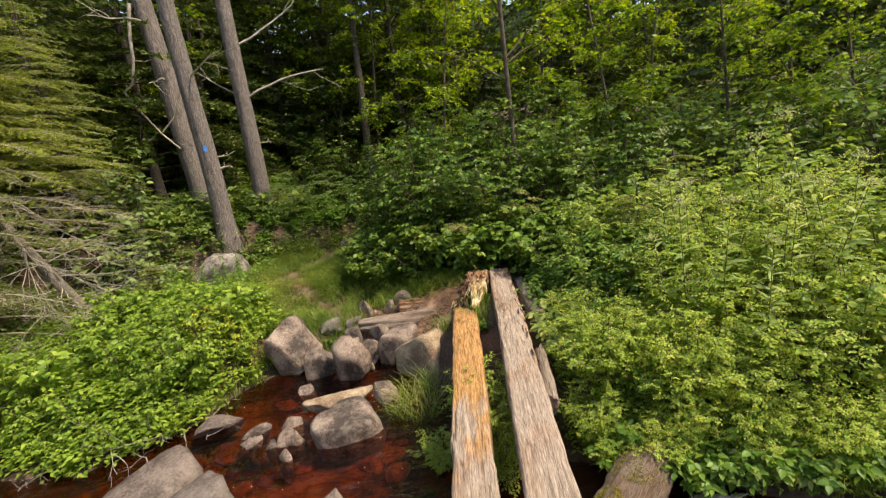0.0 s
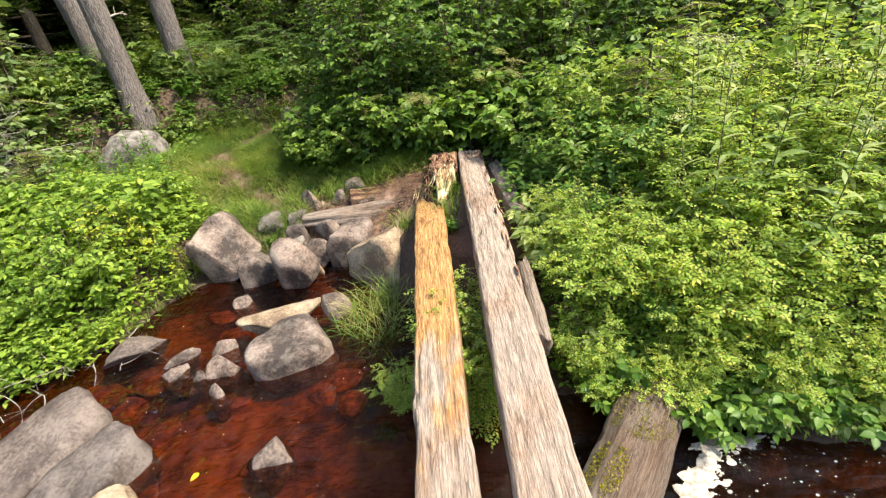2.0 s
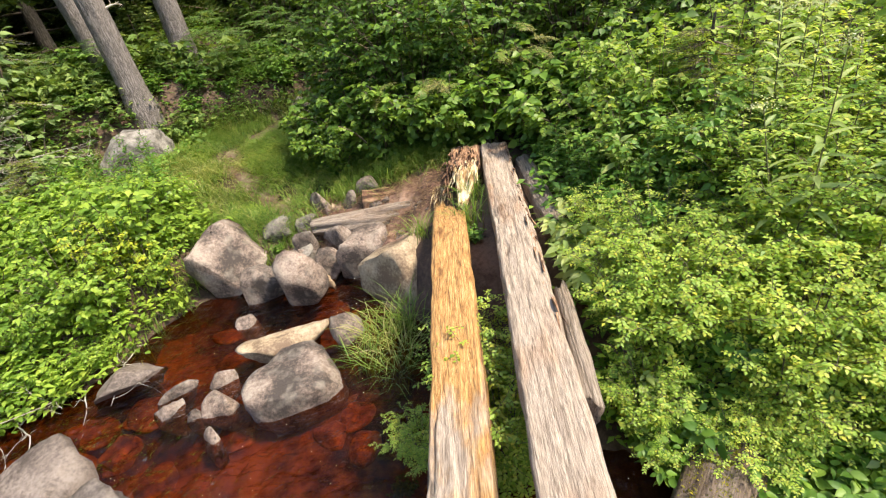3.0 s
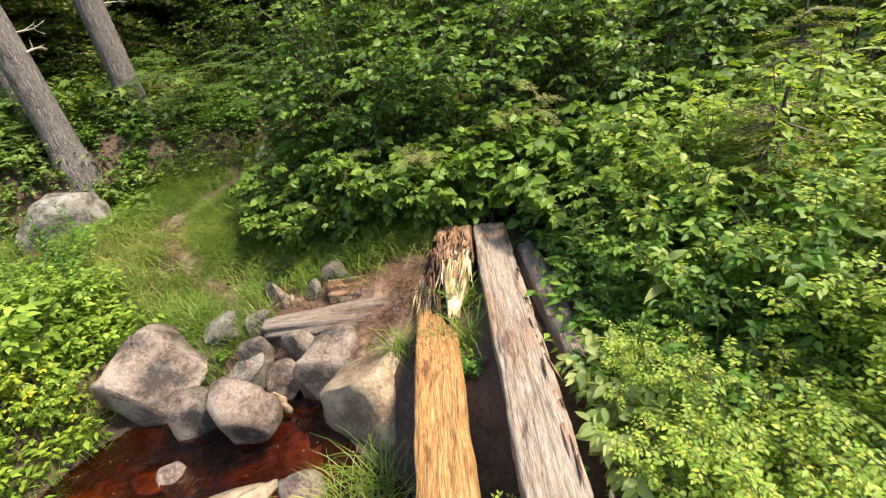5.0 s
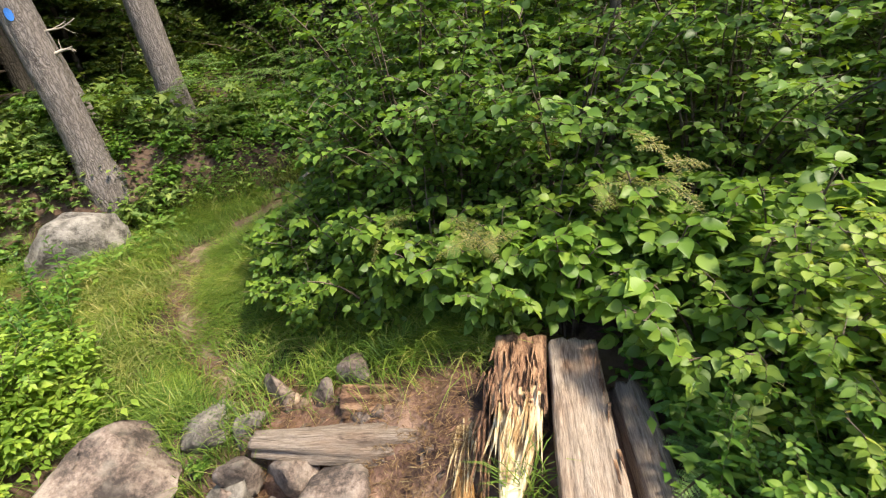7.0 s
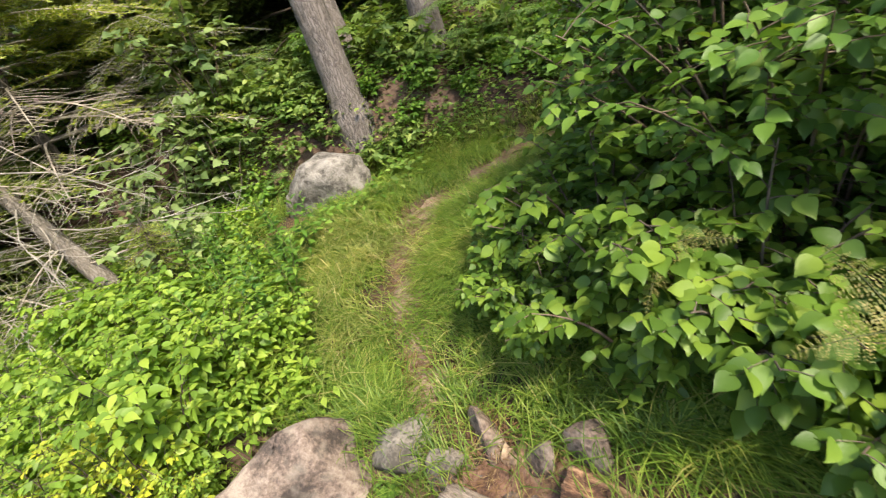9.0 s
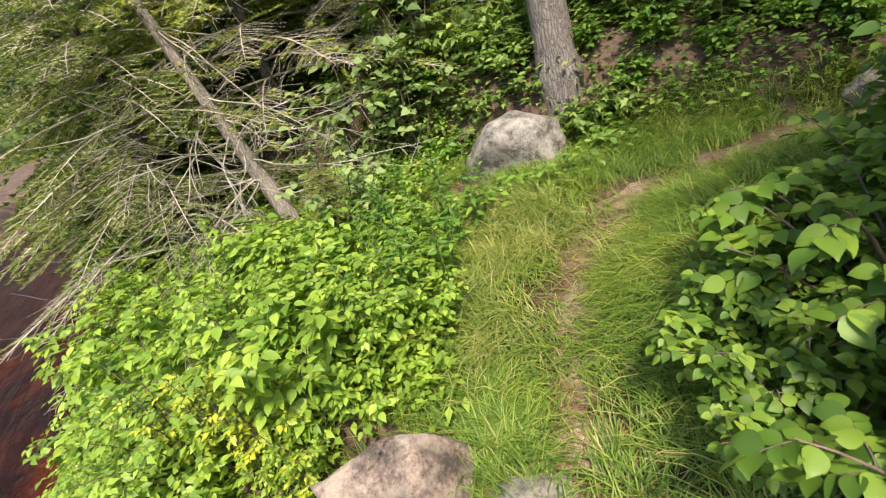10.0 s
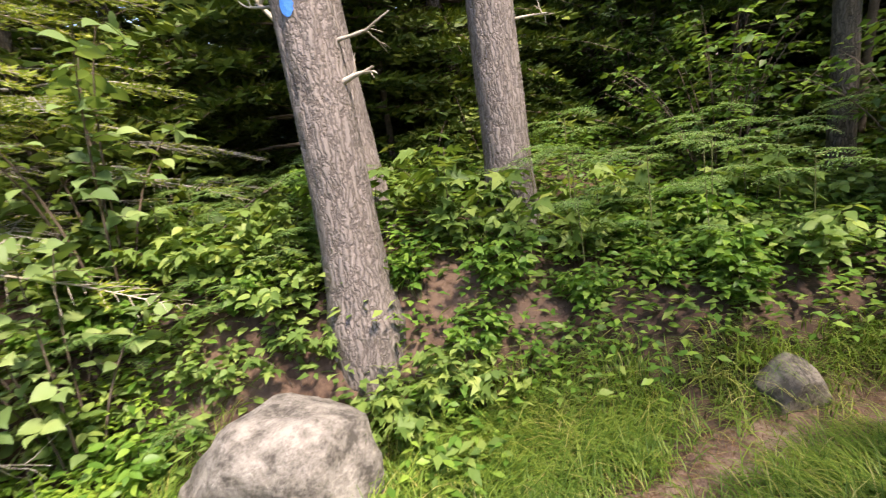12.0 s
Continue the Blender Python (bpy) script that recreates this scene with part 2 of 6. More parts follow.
def timber_material(name, fresh, dim=1.0):
    """Weathered timber: grey-silver grain with cracks; fresh = where the orange inner wood is bared (from, to along it)."""
    m, n, l, p = material(name)
    co = n.new("ShaderNodeTexCoord")
    g = noise_node(n, l, co.outputs["Object"], 66, 9, 0.74, (1.6, 0.10, 1.6))
    check = noise_node(n, l, co.outputs["Object"], 11, 3, 0.5, (1.8, 0.08, 1.8))
    knots = noise_node(n, l, co.outputs["Object"], 7, 3, 0.5, (1.6, 0.5, 1.6))
    f = noise_node(n, l, co.outputs["Object"], 120, 6, 0.7, (1.6, 0.13, 1.6))
    big = noise_node(n, l, co.outputs["Object"], 1.9, 4, 0.6, (1.6, 0.6, 1))
    grey = ramp(n, [(0.28, (0.09, 0.066, 0.05)), (0.38, (0.27, 0.215, 0.17)), (0.50, (0.38, 0.305, 0.245)), (0.66, (0.51, 0.425, 0.355))])
    l.new(g.outputs[0], grey.inputs[0])
    brown = ramp(n, [(0.3, (0.07, 0.032, 0.018)), (0.45, (0.24, 0.125, 0.07)), (0.65, (0.42, 0.27, 0.165))])
    l.new(g.outputs[0], brown.inputs[0])
    msk = ramp(n, [(0.5, (0, 0, 0)), (0.66, (0.75, 0.75, 0.75))])
    l.new(big.outputs[0], msk.inputs[0])
    col = mix(n, l, msk.outputs[0], grey.outputs[0], brown.outputs[0])
    if fresh:
        orange = ramp(n, [(0.32, (0.12, 0.045, 0.015)), (0.42, (0.33, 0.155, 0.05)), (0.54, (0.50, 0.28, 0.10)), (0.72, (0.66, 0.47, 0.25))])
        l.new(g.outputs[0], orange.inputs[0])
        sx = n.new("ShaderNodeSeparateXYZ")
        l.new(co.outputs["Object"], sx.inputs[0])
        mr = n.new("ShaderNodeMapRange")
        mr.inputs[1].default_value, mr.inputs[2].default_value = fresh
        l.new(sx.outputs[1], mr.inputs[0])
        patch = noise_node(n, l, co.outputs["Object"], 3.2, 5, 0.65, (1.8, 0.7, 1))
        ad = n.new("ShaderNodeMath")
        ad.operation = 'MULTIPLY_ADD'
        ad.inputs[1].default_value = 0.62
        l.new(mr.outputs[0], ad.inputs[0])
        l.new(patch.outputs[0], ad.inputs[2])
        fm = ramp(n, [(0.60, (0, 0, 0)), (0.80, (1, 1, 1))])
        l.new(ad.outputs[0], fm.inputs[0])
        col = mix(n, l, fm.outputs[0], col, orange.outputs[0])
    ck = ramp(n, [(0.478, (1, 1, 1)), (0.494, (0.16, 0.12, 0.10)), (0.504, (0.16, 0.12, 0.10)), (0.522, (1, 1, 1))])
    l.new(check.outputs[0], ck.inputs[0])
    col = mix(n, l, 0.5, col, ck.outputs[0], 'MULTIPLY')
    kn = ramp(n, [(0.28, (0.35, 0.26, 0.2)), (0.36, (1, 1, 1))])
    l.new(knots.outputs[0], kn.inputs[0])
    col = mix(n, l, 0.8, col, kn.outputs[0], 'MULTIPLY')
    fr = ramp(n, [(0.36, (0.62 * dim, 0.58 * dim, 0.55 * dim)), (0.58, (1.1 * dim, 1.08 * dim, 1.05 * dim))])
    l.new(f.outputs[0], fr.inputs[0])
    col = mix(n, l, 1.0, col, fr.outputs[0], 'MULTIPLY')
    l.new(col, p.inputs["Base Color"])
    p.inputs["Roughness"].default_value = 0.85
    h = n.new("ShaderNodeMath")
    h.operation = 'MULTIPLY_ADD'
    h.inputs[1].default_value = 0.4
    l.new(f.outputs[0], h.inputs[0])
    l.new(g.outputs[0], h.inputs[2])
    bump(n, l, p, h.outputs[0], 0.9, 0.012)
    return m


TIMBER = timber_material("weathered_timber", None)
TIMBER_OLD = timber_material("dark_waterlogged_timber", None, 0.42)
TIMBER_DULL = timber_material("dull_brown_timber", None, 0.72)
TIMBER_FRESH = timber_material("weathered_timber_with_bared_orange_wood", (3.0, 5.3))


def water_material():
    """Tea-brown stream water: clear with a tint, glossy by angle, rippled."""
    m, n, l, p = material("tea_brown_water")
    co = n.new("ShaderNodeTexCoord")
    a = noise_node(n, l, co.outputs["Object"], 5, 4, 0.6, (1.0, 1.6, 1))
    b = noise_node(n, l, co.outputs["Object"], 22, 3, 0.6)
    h = n.new("ShaderNodeMath")
    h.operation = 'MULTIPLY_ADD'
    h.inputs[1].default_value = 0.35
    l.new(b.outputs[0], h.inputs[0])
    l.new(a.outputs[0], h.inputs[2])
    bp = n.new("ShaderNodeBump")
    bp.inputs["Strength"].default_value, bp.inputs["Distance"].default_value = 0.9, 0.10
    l.new(h.outputs[0], bp.inputs["Height"])
    t = n.new("ShaderNodeBsdfTransparent")
    t.inputs[0].default_value = (0.53, 0.27, 0.11, 1)
    g = n.new("ShaderNodeBsdfGlossy")
    g.inputs["Roughness"].default_value = 0.04
    l.new(bp.outputs[0], g.inputs["Normal"])
    fr = n.new("ShaderNodeFresnel")
    fr.inputs[0].default_value = 1.33
    l.new(bp.outputs[0], fr.inputs["Normal"])
    ms = n.new("ShaderNodeMixShader")
    l.new(fr.outputs[0], ms.inputs[0])
    l.new(t.outputs[0], ms.inputs[1])
    l.new(g.outputs[0], ms.inputs[2])
    l.new(ms.outputs[0], n["Material Output"].inputs[0])
    return m


WATER = water_material()

# ---- mesh helpers ----


class Geo:
    """Vertices and faces gathered from arrays, then made into one mesh."""

    def __init__(self):
        self.v, self.f, self.n = [], [], 0

    def add(self, verts, faces):
        verts = np.asarray(verts, float).reshape(-1, 3)
        self.v.append(verts)
        self.f.extend([tuple(int(i) + self.n for i in face) for face in faces] if not isinstance(faces, np.ndarray) else (faces + self.n).tolist())
        self.n += len(verts)

    def mesh(self, name, mat, smooth=True):
        me = bpy.data.meshes.new(name)
        me.from_pydata(np.concatenate(self.v).tolist(), [], self.f)
        me.materials.append(mat)
        if smooth:
            me.polygons.foreach_set("use_smooth", [True] * len(me.polygons))
        return me


def part(name, me, parent, label="", at=None):
    ob = new(name, me)
    ob.parent = parent
    if at is not None:
        ob.matrix_basis = at
    return tagged(ob, label)


def thing(name, m, label, category, group="", kind=""):
    ob = new(name)
    ob.matrix_basis = m
    return tagged(ob, label, category, group, kind)


def unit(a):
    return a / np.maximum(np.linalg.norm(a, axis=-1, keepdims=True), 1e-9)


# outlines of a leaf: along, across, and the lift of the blade's sides
LEAF_FULL = (np.array([0, .05, .17, .35, .55, .75, .90, 1, .90, .75, .55, .35, .17, .05, .20, .37, .56, .75, .90]),
             np.array([0, -.19, -.40, -.50, -.45, -.29, -.12, 0, .12, .29, .45, .50, .40, .19, 0, 0, 0, 0, 0]),
             np.array([0, .04, .09, .11, .10, .06, .0, -.14, .0, .06, .10, .11, .09, .04, -.02, -.03, -.03, -.04, -.06]),
             np.array([(0, 14, 2, 1), (2, 14, 15, 3), (3, 15, 16, 4), (4, 16, 17, 5), (5, 17, 18, 6), (6, 18, 7, 7),
                       (0, 13, 12, 14), (12, 11, 15, 14), (11, 10, 16, 15), (10, 9, 17, 16), (9, 8, 18, 17), (8, 7, 18, 18)]))
LEAF_LOBED = (np.array([0, .02, .20, .28, .60, .56, 1, .56, .60, .28, .20, .02, .36]),
              np.array([0, -.22, -.50, -.25, -.55, -.20, 0, .20, .55, .25, .50, .22, 0]),
              np.array([0, .02, .0, .07, .0, .06, -.10, .06, .0, .07, .0, .02, -.02]),
              np.array([(k, 12, (k + 1) % 12) for k in range(12)])[:, ::-1])
LEAF_LITE = (np.array([0, .45, 1, .45, .48]), np.array([0, -.45, 0, .45, 0]), np.array([0, .10, -.06, .10, 0]),
             np.array([(0, 4, 1), (0, 3, 4), (1, 4, 2), (3, 2, 4)]))


def add_leaves(geo, P, D, N, L, W, lite=False, sag=0.18):
    """Leaves at the points P that run along D, with their upper sides towards N."""
    u, v, w, faces = LEAF_LOBED if lite == "lobed" else LEAF_LITE if lite else LEAF_FULL
    P, D, N = np.asarray(P, float), unit(np.asarray(D, float)), np.asarray(N, float)
    S = unit(np.cross(D, N))
    N = np.cross(S, D)
    L, W = np.broadcast_to(L, len(P))[:, None, None], np.broadcast_to(W, len(P))[:, None, None]
    V = P[:, None] + L * u[None, :, None] * D[:, None] + W * v[None, :, None] * S[:, None] + (W * w[None, :, None]) * N[:, None]
    V = V + np.array([0, 0, -1]) * (L * sag * (u ** 2)[None, :, None])
    k = len(u)
    F = (faces[None] + (np.arange(len(P)) * k)[:, None, None]).reshape(-1, faces.shape[1])
    geo.v.append(V.reshape(-1, 3))
    if faces.shape[1] == 4:
        geo.f.extend([tuple(dict.fromkeys(q)) for q in (F + geo.n).tolist()])
    else:
        geo.f.extend((F + geo.n).tolist())
    geo.n += len(P) * k


def add_tube(geo, pts, r0, r1, sides=4):
    """A tapered tube along a line of points."""
    pts = np.asarray(pts, float)
    n = len(pts)
    T = unit(np.gradient(pts, axis=0))
    A = unit(np.cross(T, np.array([0.31, 0.17, 0.93]) if abs(T[0] @ np.array([0.31, 0.17, 0.93])) < 0.95 else np.array([1.0, 0, 0])))
    B = np.cross(T, A)
    r = np.linspace(r0, r1, n)[:, None, None]
    a = np.arange(sides) * 2 * np.pi / sides
    V = pts[:, None] + r * (np.cos(a)[None, :, None] * A[:, None] + np.sin(a)[None, :, None] * B[:, None])
    i, j = np.meshgrid(np.arange(n - 1), np.arange(sides), indexing="ij")
    q = np.stack([i * sides + j, i * sides + (j + 1) % sides, (i + 1) * sides + (j + 1) % sides, (i + 1) * sides + j], -1).reshape(-1, 4)
    geo.add(V.reshape(-1, 3), q)


def curve_pts(a, b, c, n):
    """Points along a quadratic arc from a to c, drawn towards b."""
    t = np.linspace(0, 1, n)[:, None]
    a, b, c = (np.asarray(k, float) for k in (a, b, c))
    return (1 - t) ** 2 * a + 2 * t * (1 - t) * b + t ** 2 * c


def smooth(a, b, v):
    t = np.clip((np.asarray(v, float) - a) / (b - a), 0, 1)
    return t * t * (3 - 2 * t)


def fbm(x, y, s=1.0, octaves=4, seed=0.0):
    """Cheap layered waves that look like uneven ground."""
    z, amp = 0, 1
    for k in range(octaves):
        c, d = np.cos(1.7 * k + 0.6 + seed), np.sin(1.7 * k + 0.6 + seed)
        z = z + amp * np.sin(s * (c * x + d * y) + 2.1 * k + seed) * np.sin(s * 1.13 * (-d * x + c * y) + 0.7 * k + 2 * seed)
        amp, s = amp * 0.5, s * 2.03
    return z


# ---- ground, stream ----
WATER_Z = -0.80


def shore(x):
    """The far edge of the stream."""
    return np.interp(x, [-40, -9, -4.7, -3.7, -3.2, -2.95, -2.8, -2.5, -1.9, -1.2, -0.7, -0.2, 0.5, 1.2, 2.2, 4, 9, 40],
                     [6, 3.6, 3.35, 3.3, 3.62, 3.95, 4.6, 4.95, 5.05, 4.9, 4.4, 3.6, 3.0, 2.65, 2.35, 2.3, 2.0, 1.0])


def ground_z(x, y):
    x, y = np.asarray(x, float), np.asarray(y, float)
    d = y - shore(x)
    far = -1.06 + 0.26 * smooth(-0.55, 0.0, d) + 0.36 * smooth(0, 0.55, d) + 0.26 * smooth(0.4, 1.7, d)
    u = y - (8.2 + 0.9 * (np.clip(x, -9, 1.5) + 3.6))
    far = far + (0.50 + 0.32 * smooth(-3.5, -4.4, x)) * smooth(-0.15, 0.75, u) + np.clip(u - 0.4, 0, 30) * 0.13
    far = far + 0.10 * smooth(-3.3, -6, x) * smooth(0.2, 2, d)
    far = far - 0.15 * np.exp(-((x + 1.15) / 0.85) ** 2 - ((y - 5.12) / 0.36) ** 2)
    near = -1.06 + 0.26 * smooth(0.55, 0.0, y + 0.75) + 0.75 * smooth(0, -0.9, y + 0.75)
    z = np.where(y > 1.2, far, np.where(y < 0.2, np.maximum(near, -1.06), -1.06))
    return z + 0.030 * fbm(x, y, 2.3) * smooth(-1.2, -0.7, z) + 0.018 * fbm(x, y, 7.0, 3, 1.3)


def trail_mid(s):
    """The trail's middle line; s runs from 0 at the timbers to 1 past the stone."""
    k = np.array([0, .15, .3, .45, .6, .75, .9, 1.0])
    return np.interp(s, k, [-1.9, -2.1, -2.4, -2.75, -3.08, -2.95, -2.5, -1.4]), np.interp(s, k, [5.72, 5.88, 6.14, 6.58, 7.2, 7.95, 8.95, 9.75])


def axis_lines(lo, hi, step, reach):
    core = np.arange(lo, hi + step / 2, step)
    grow = np.cumsum(step * 1.22 ** np.arange(1, 60))
    grow = grow[grow < reach]
    return np.concatenate([(lo - grow)[::-1], core, hi + grow])


def sheet(xs, ys, zfun):
    X, Y = np.meshgrid(xs, ys)
    V = np.stack([X, Y, zfun(X, Y)], -1).reshape(-1, 3)
    nx, ny = len(xs), len(ys)
    i, j = np.meshgrid(np.arange(ny - 1), np.arange(nx - 1), indexing="ij")
    a = i * nx + j
    return V, np.stack([a, a + 1, a + nx + 1, a + nx], -1).reshape(-1, 4)


g = Geo()
g.add(*sheet(axis_lines(-7, 5, 0.07, 400), axis_lines(-2, 11, 0.07, 400), ground_z))
tagged(new("ground", g.mesh("ground", SOIL)), "dark forest soil sloping up from the stream bank", "ground", kind="structure")

s = np.linspace(0, 1, 150)
tx, ty = trail_mid(s)
nrm = unit(np.stack([-np.gradient(ty), np.gradient(tx)], -1))
across = np.linspace(-1, 1, 9)
wid = 0.13 + 0.06 * smooth(0.25, 0.5, s) + 0.04 * np.sin(s * 31) + 0.04 * np.sin(s * 77 + 1) + 0.16 * smooth(0.8, 1, s)
TX = tx[:, None] + nrm[:, :1] * wid[:, None] * across + 0.02 * np.sin(40 * s)[:, None]
TY = ty[:, None] + nrm[:, 1:] * wid[:, None] * across
TZ = ground_z(TX, TY) + 0.016 - 0.03 * across ** 4
i, j = np.meshgrid(np.arange(149), np.arange(8), indexing="ij")
a = i * 9 + j
g = Geo()
g.add(np.stack([TX, TY, TZ], -1).reshape(-1, 3), np.stack([a, a + 1, a + 10, a + 9], -1).reshape(-1, 4))
tagged(new("trail", g.mesh("trail", TRAILSOIL)), "trodden brown footpath strewn with pine needles", "trail", kind="structure")


BED = mottled("rusty_gravel_bed", [(0.30, (0.025, 0.010, 0.004)), (0.48, (0.120, 0.048, 0.017)), (0.65, (0.270, 0.130, 0.045)), (0.85, (0.40, 0.23, 0.09))], 1.4, 11, 0.9, 0.8, 0.02)
g = Geo()
g.add(*sheet(np.arange(-9, -0.2, 0.12), np.arange(-0.9, 5.3, 0.08), lambda x, y: ground_z(x, y) + 0.03 - 0.16 * smooth(-0.93, -0.84, ground_z(x, y))))
tagged(new("stream_bed", g.mesh("stream_bed", BED)), "rust-orange gravel bed under the stream", "stream bed", kind="structure")
# bed no deeper here: near-black colour stands in for light lost in depth
POOL_DARK = mottled("dark_silt", [(0.2, (0.010, 0.006, 0.004)), (0.5, (0.022, 0.011, 0.006)), (0.8, (0.05, 0.022, 0.010))], 1.5, 30, 0.9, 0.8, 0.02)
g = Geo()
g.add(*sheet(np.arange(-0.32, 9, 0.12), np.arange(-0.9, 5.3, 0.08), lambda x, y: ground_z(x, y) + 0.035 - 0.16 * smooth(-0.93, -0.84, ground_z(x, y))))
tagged(new("stream_bed", g.mesh("stream_bed", POOL_DARK)), "stream bed with the darkness of deep water put into its colour", "stream bed", kind="structure")


def wave_z(x, y):
    rapid = np.exp(-((x + 2.55) / 0.6) ** 2 - ((y - 3.15) / 0.35) ** 2) + 0.7 * np.exp(-((x + 1.7) / 0.5) ** 2 - ((y - 2.95) / 0.35) ** 2)
    rapid = rapid + 0.4 * np.exp(-((x - 2.2) / 0.9) ** 2 - ((y - 1.6) / 0.5) ** 2) + 0.5 * np.exp(-((x + 3.2) / 0.6) ** 2 - ((y - 2.0) / 0.5) ** 2)
    return WATER_Z + 0.006 * fbm(x, y, 9, 4) + 0.034 * rapid * fbm(x * 1.6, y, 16, 4, 0.4)


g = Geo()
g.add(*sheet(axis_lines(-4.6, 3.2, 0.03, 30), np.arange(-1.2, 6.2, 0.03), wave_z))
tagged(new("water", g.mesh("water", WATER)), "shallow tea-brown stream water rippling over stones", "water", kind="structure")

# ---- rocks ----


def rock_mesh(seed, w, d, h, mat, level=4, cuts=9, flat=0.0, sharp=0.52, boxy=1.0):
    """A stone w x d x h, its base at z = 0: a ball cut by random planes, then roughened."""
    r = np.random.default_rng(seed)
    bm = bmesh.new()
    bmesh.ops.create_icosphere(bm, subdivisions=level, radius=1)
    V = np.array([v.co[:] for v in bm.verts])
    V = np.sign(V) * np.abs(V) ** boxy
    for _ in range(cuts):
        n = unit(r.normal(size=3))
        k = r.uniform(sharp, sharp + 0.24)
        over = np.maximum(V @ n - k, 0)
        V -= n * (over * 0.96)[:, None]
    if flat:
        V[:, 2] -= np.maximum(V[:, 2] - (1 - flat), 0) * 0.85
    off = r.uniform(0, 50, 3)
    for i, p in enumerate(V):
        q = Vector(p) + Vector(off)
        V[i] = p * (1 + 0.08 * noise.noise(q * 1.6) + 0.05 * noise.noise(q * 4.2) + 0.03 * noise.noise(q * 10))
    V -= V.min(0)
    V /= V.max(0)
    V -= np.array([0.5, 0.5, 0])
    V *= np.array([w, d, h])
    for v, p in zip(bm.verts, V):
        v.co = p
    me = bpy.data.meshes.new("rock")
    bm.to_mesh(me)
    bm.free()
    me.materials.append(mat)
    me.polygons.foreach_set("use_smooth", [True] * len(me.polygons))
    return me


def rock(x, y, base, w, d, h, yaw, mat, label, seed, level=4, cuts=10, flat=0.0, tilt=(0, 0), name="rock", group="", sharp=0.34, boxy=1.0):
    ob = new(name, rock_mesh(seed, w, d, h, mat, level, cuts, flat, sharp, boxy))
    ob.matrix_basis = pose(x, y, base, tilt[0], tilt[1], yaw)
    return tagged(ob, label, "rock", group)


B = WATER_Z - 0.22      # stones in the stream stand on its bed
rock(-2.25, 5.14, -0.84, 0.72, 0.52, 0.66, 50, GRANITE, "large grey-pink granite boulder at the water's edge", 16, cuts=9, name="boulder", tilt=(0, -16), sharp=0.30)
rock(-1.94, 4.77, B, 0.38, 0.34, 0.52, 40, GRANITE, "rounded dark granite stone wedged by the bank", 5)
rock(-1.58, 4.64, B, 0.44, 0.42, 0.74, 30, GRANITE, "tall pink granite stone standing in shallow water", 8, cuts=10, tilt=(6, 8), sharp=0.28)
rock(-1.97, 4.34, B, 0.20, 0.18, 0.30, 20, GRANITE, "small rounded stone in the stream", 9, 3)
rock(-1.52, 4.03, B, 0.72, 0.36, 0.36, 14, PALEROCK, "pale buff flat stone lying in the stream", 12, flat=0.4)
rock(-1.03, 4.06, B, 0.26, 0.26, 0.42, 20, GRANITE, "wedge-shaped pink stone beside grass", 14, cuts=12)
rock(-1.33, 3.60, B, 0.66, 0.50, 0.42, 20, GRANITE, "broad flat-topped pink-grey stone half under water", 17, cuts=6, flat=0.45, tilt=(5, 0), sharp=0.7, boxy=0.6)
for n, (x, y, w, d, h, yaw) in enumerate([(-2.26, 3.68, .30, .18, .31, 30), (-1.96, 3.69, .32, .2, .33, 10), (-1.82, 3.47, .30, .24, .34, 30),
                                          (-2.0, 3.42, .13, .14, .30, 0), (-2.2, 3.47, .21, .17, .29, 40)]):
    rock(x, y, B, w, d, h, yaw, GRANITE, "small rounded stone in a row across the stream", 20 + n, 3, group="stones across the stream")
rock(-2.74, 3.84, B, 0.54, 0.36, 0.36, 35, SLABROCK, "low mossy grey stone at the bank", 31)
rock(-1.80, 3.20, B, 0.16, 0.15, 0.29, 0, GRANITE, "small pebble breaking the water", 32, 3)
rock(-2.72, 2.80, B, 0.90, 0.52, 0.42, 58, SLABROCK, "big grey slab sloping into the stream", 33, cuts=7, flat=0.5, sharp=0.80, boxy=0.5, tilt=(6, -12))
rock(-2.28, 2.57, B, 0.72, 0.44, 0.38, 54, SLABROCK, "grey-pink flat slab lying in the stream", 34, cuts=7, flat=0.5, sharp=0.80, boxy=0.5, tilt=(4, -10))
rock(-2.04, 2.30, B, 0.40, 0.27, 0.36, 45, PALEROCK, "pale angular stone in the stream", 35, cuts=8, sharp=0.7, boxy=0.5, tilt=(0, -8))
rock(-1.22, 2.60, B, 0.28, 0.24, 0.32, 25, GRANITE, "pink wedge stone breaking the water", 36, 3, 11)
rock(-3.15, 2.62, B, 0.24, 0.2, 0.34, 20, GRANITE, "rounded stone by the far slab", 37, 3)
rock(-3.05, 2.26, B, 0.34, 0.26, 0.44, 50, SLABROCK, "grey stone in the stream", 38, 3)
rock(-2.88, 2.14, B, 0.22, 0.2, 0.32, 70, GRANITE, "rounded stone by the grey slabs", 39, 3)
rock(-1.68, 5.04, -0.92, 0.36, 0.26, 0.40, 25, GREYROCK, "pale lichened stone among the bank stones", 41, 3)
rock(-1.66, 5.10, -0.74, 0.13, 0.12, 0.20, 0, GRANITE, "small dark stone in the bank", 42, 3)
rock(-1.38, 5.02, -0.90, 0.30, 0.24, 0.40, 20, GRANITE, "rounded brown stone in the bank", 43, 3)
rock(-1.02, 5.04, -0.98, 0.50, 0.36, 0.56, 8, GRANITE, "angular dark pink stone at the waterline", 44, cuts=8, flat=0.3, sharp=0.75, boxy=0.55)
rock(-0.68, 4.62, -1.0, 0.64, 0.76, 0.70, 10, PALEROCK, "large smooth grey boulder beneath the timber", 45, cuts=7, name="boulder", flat=0.15)
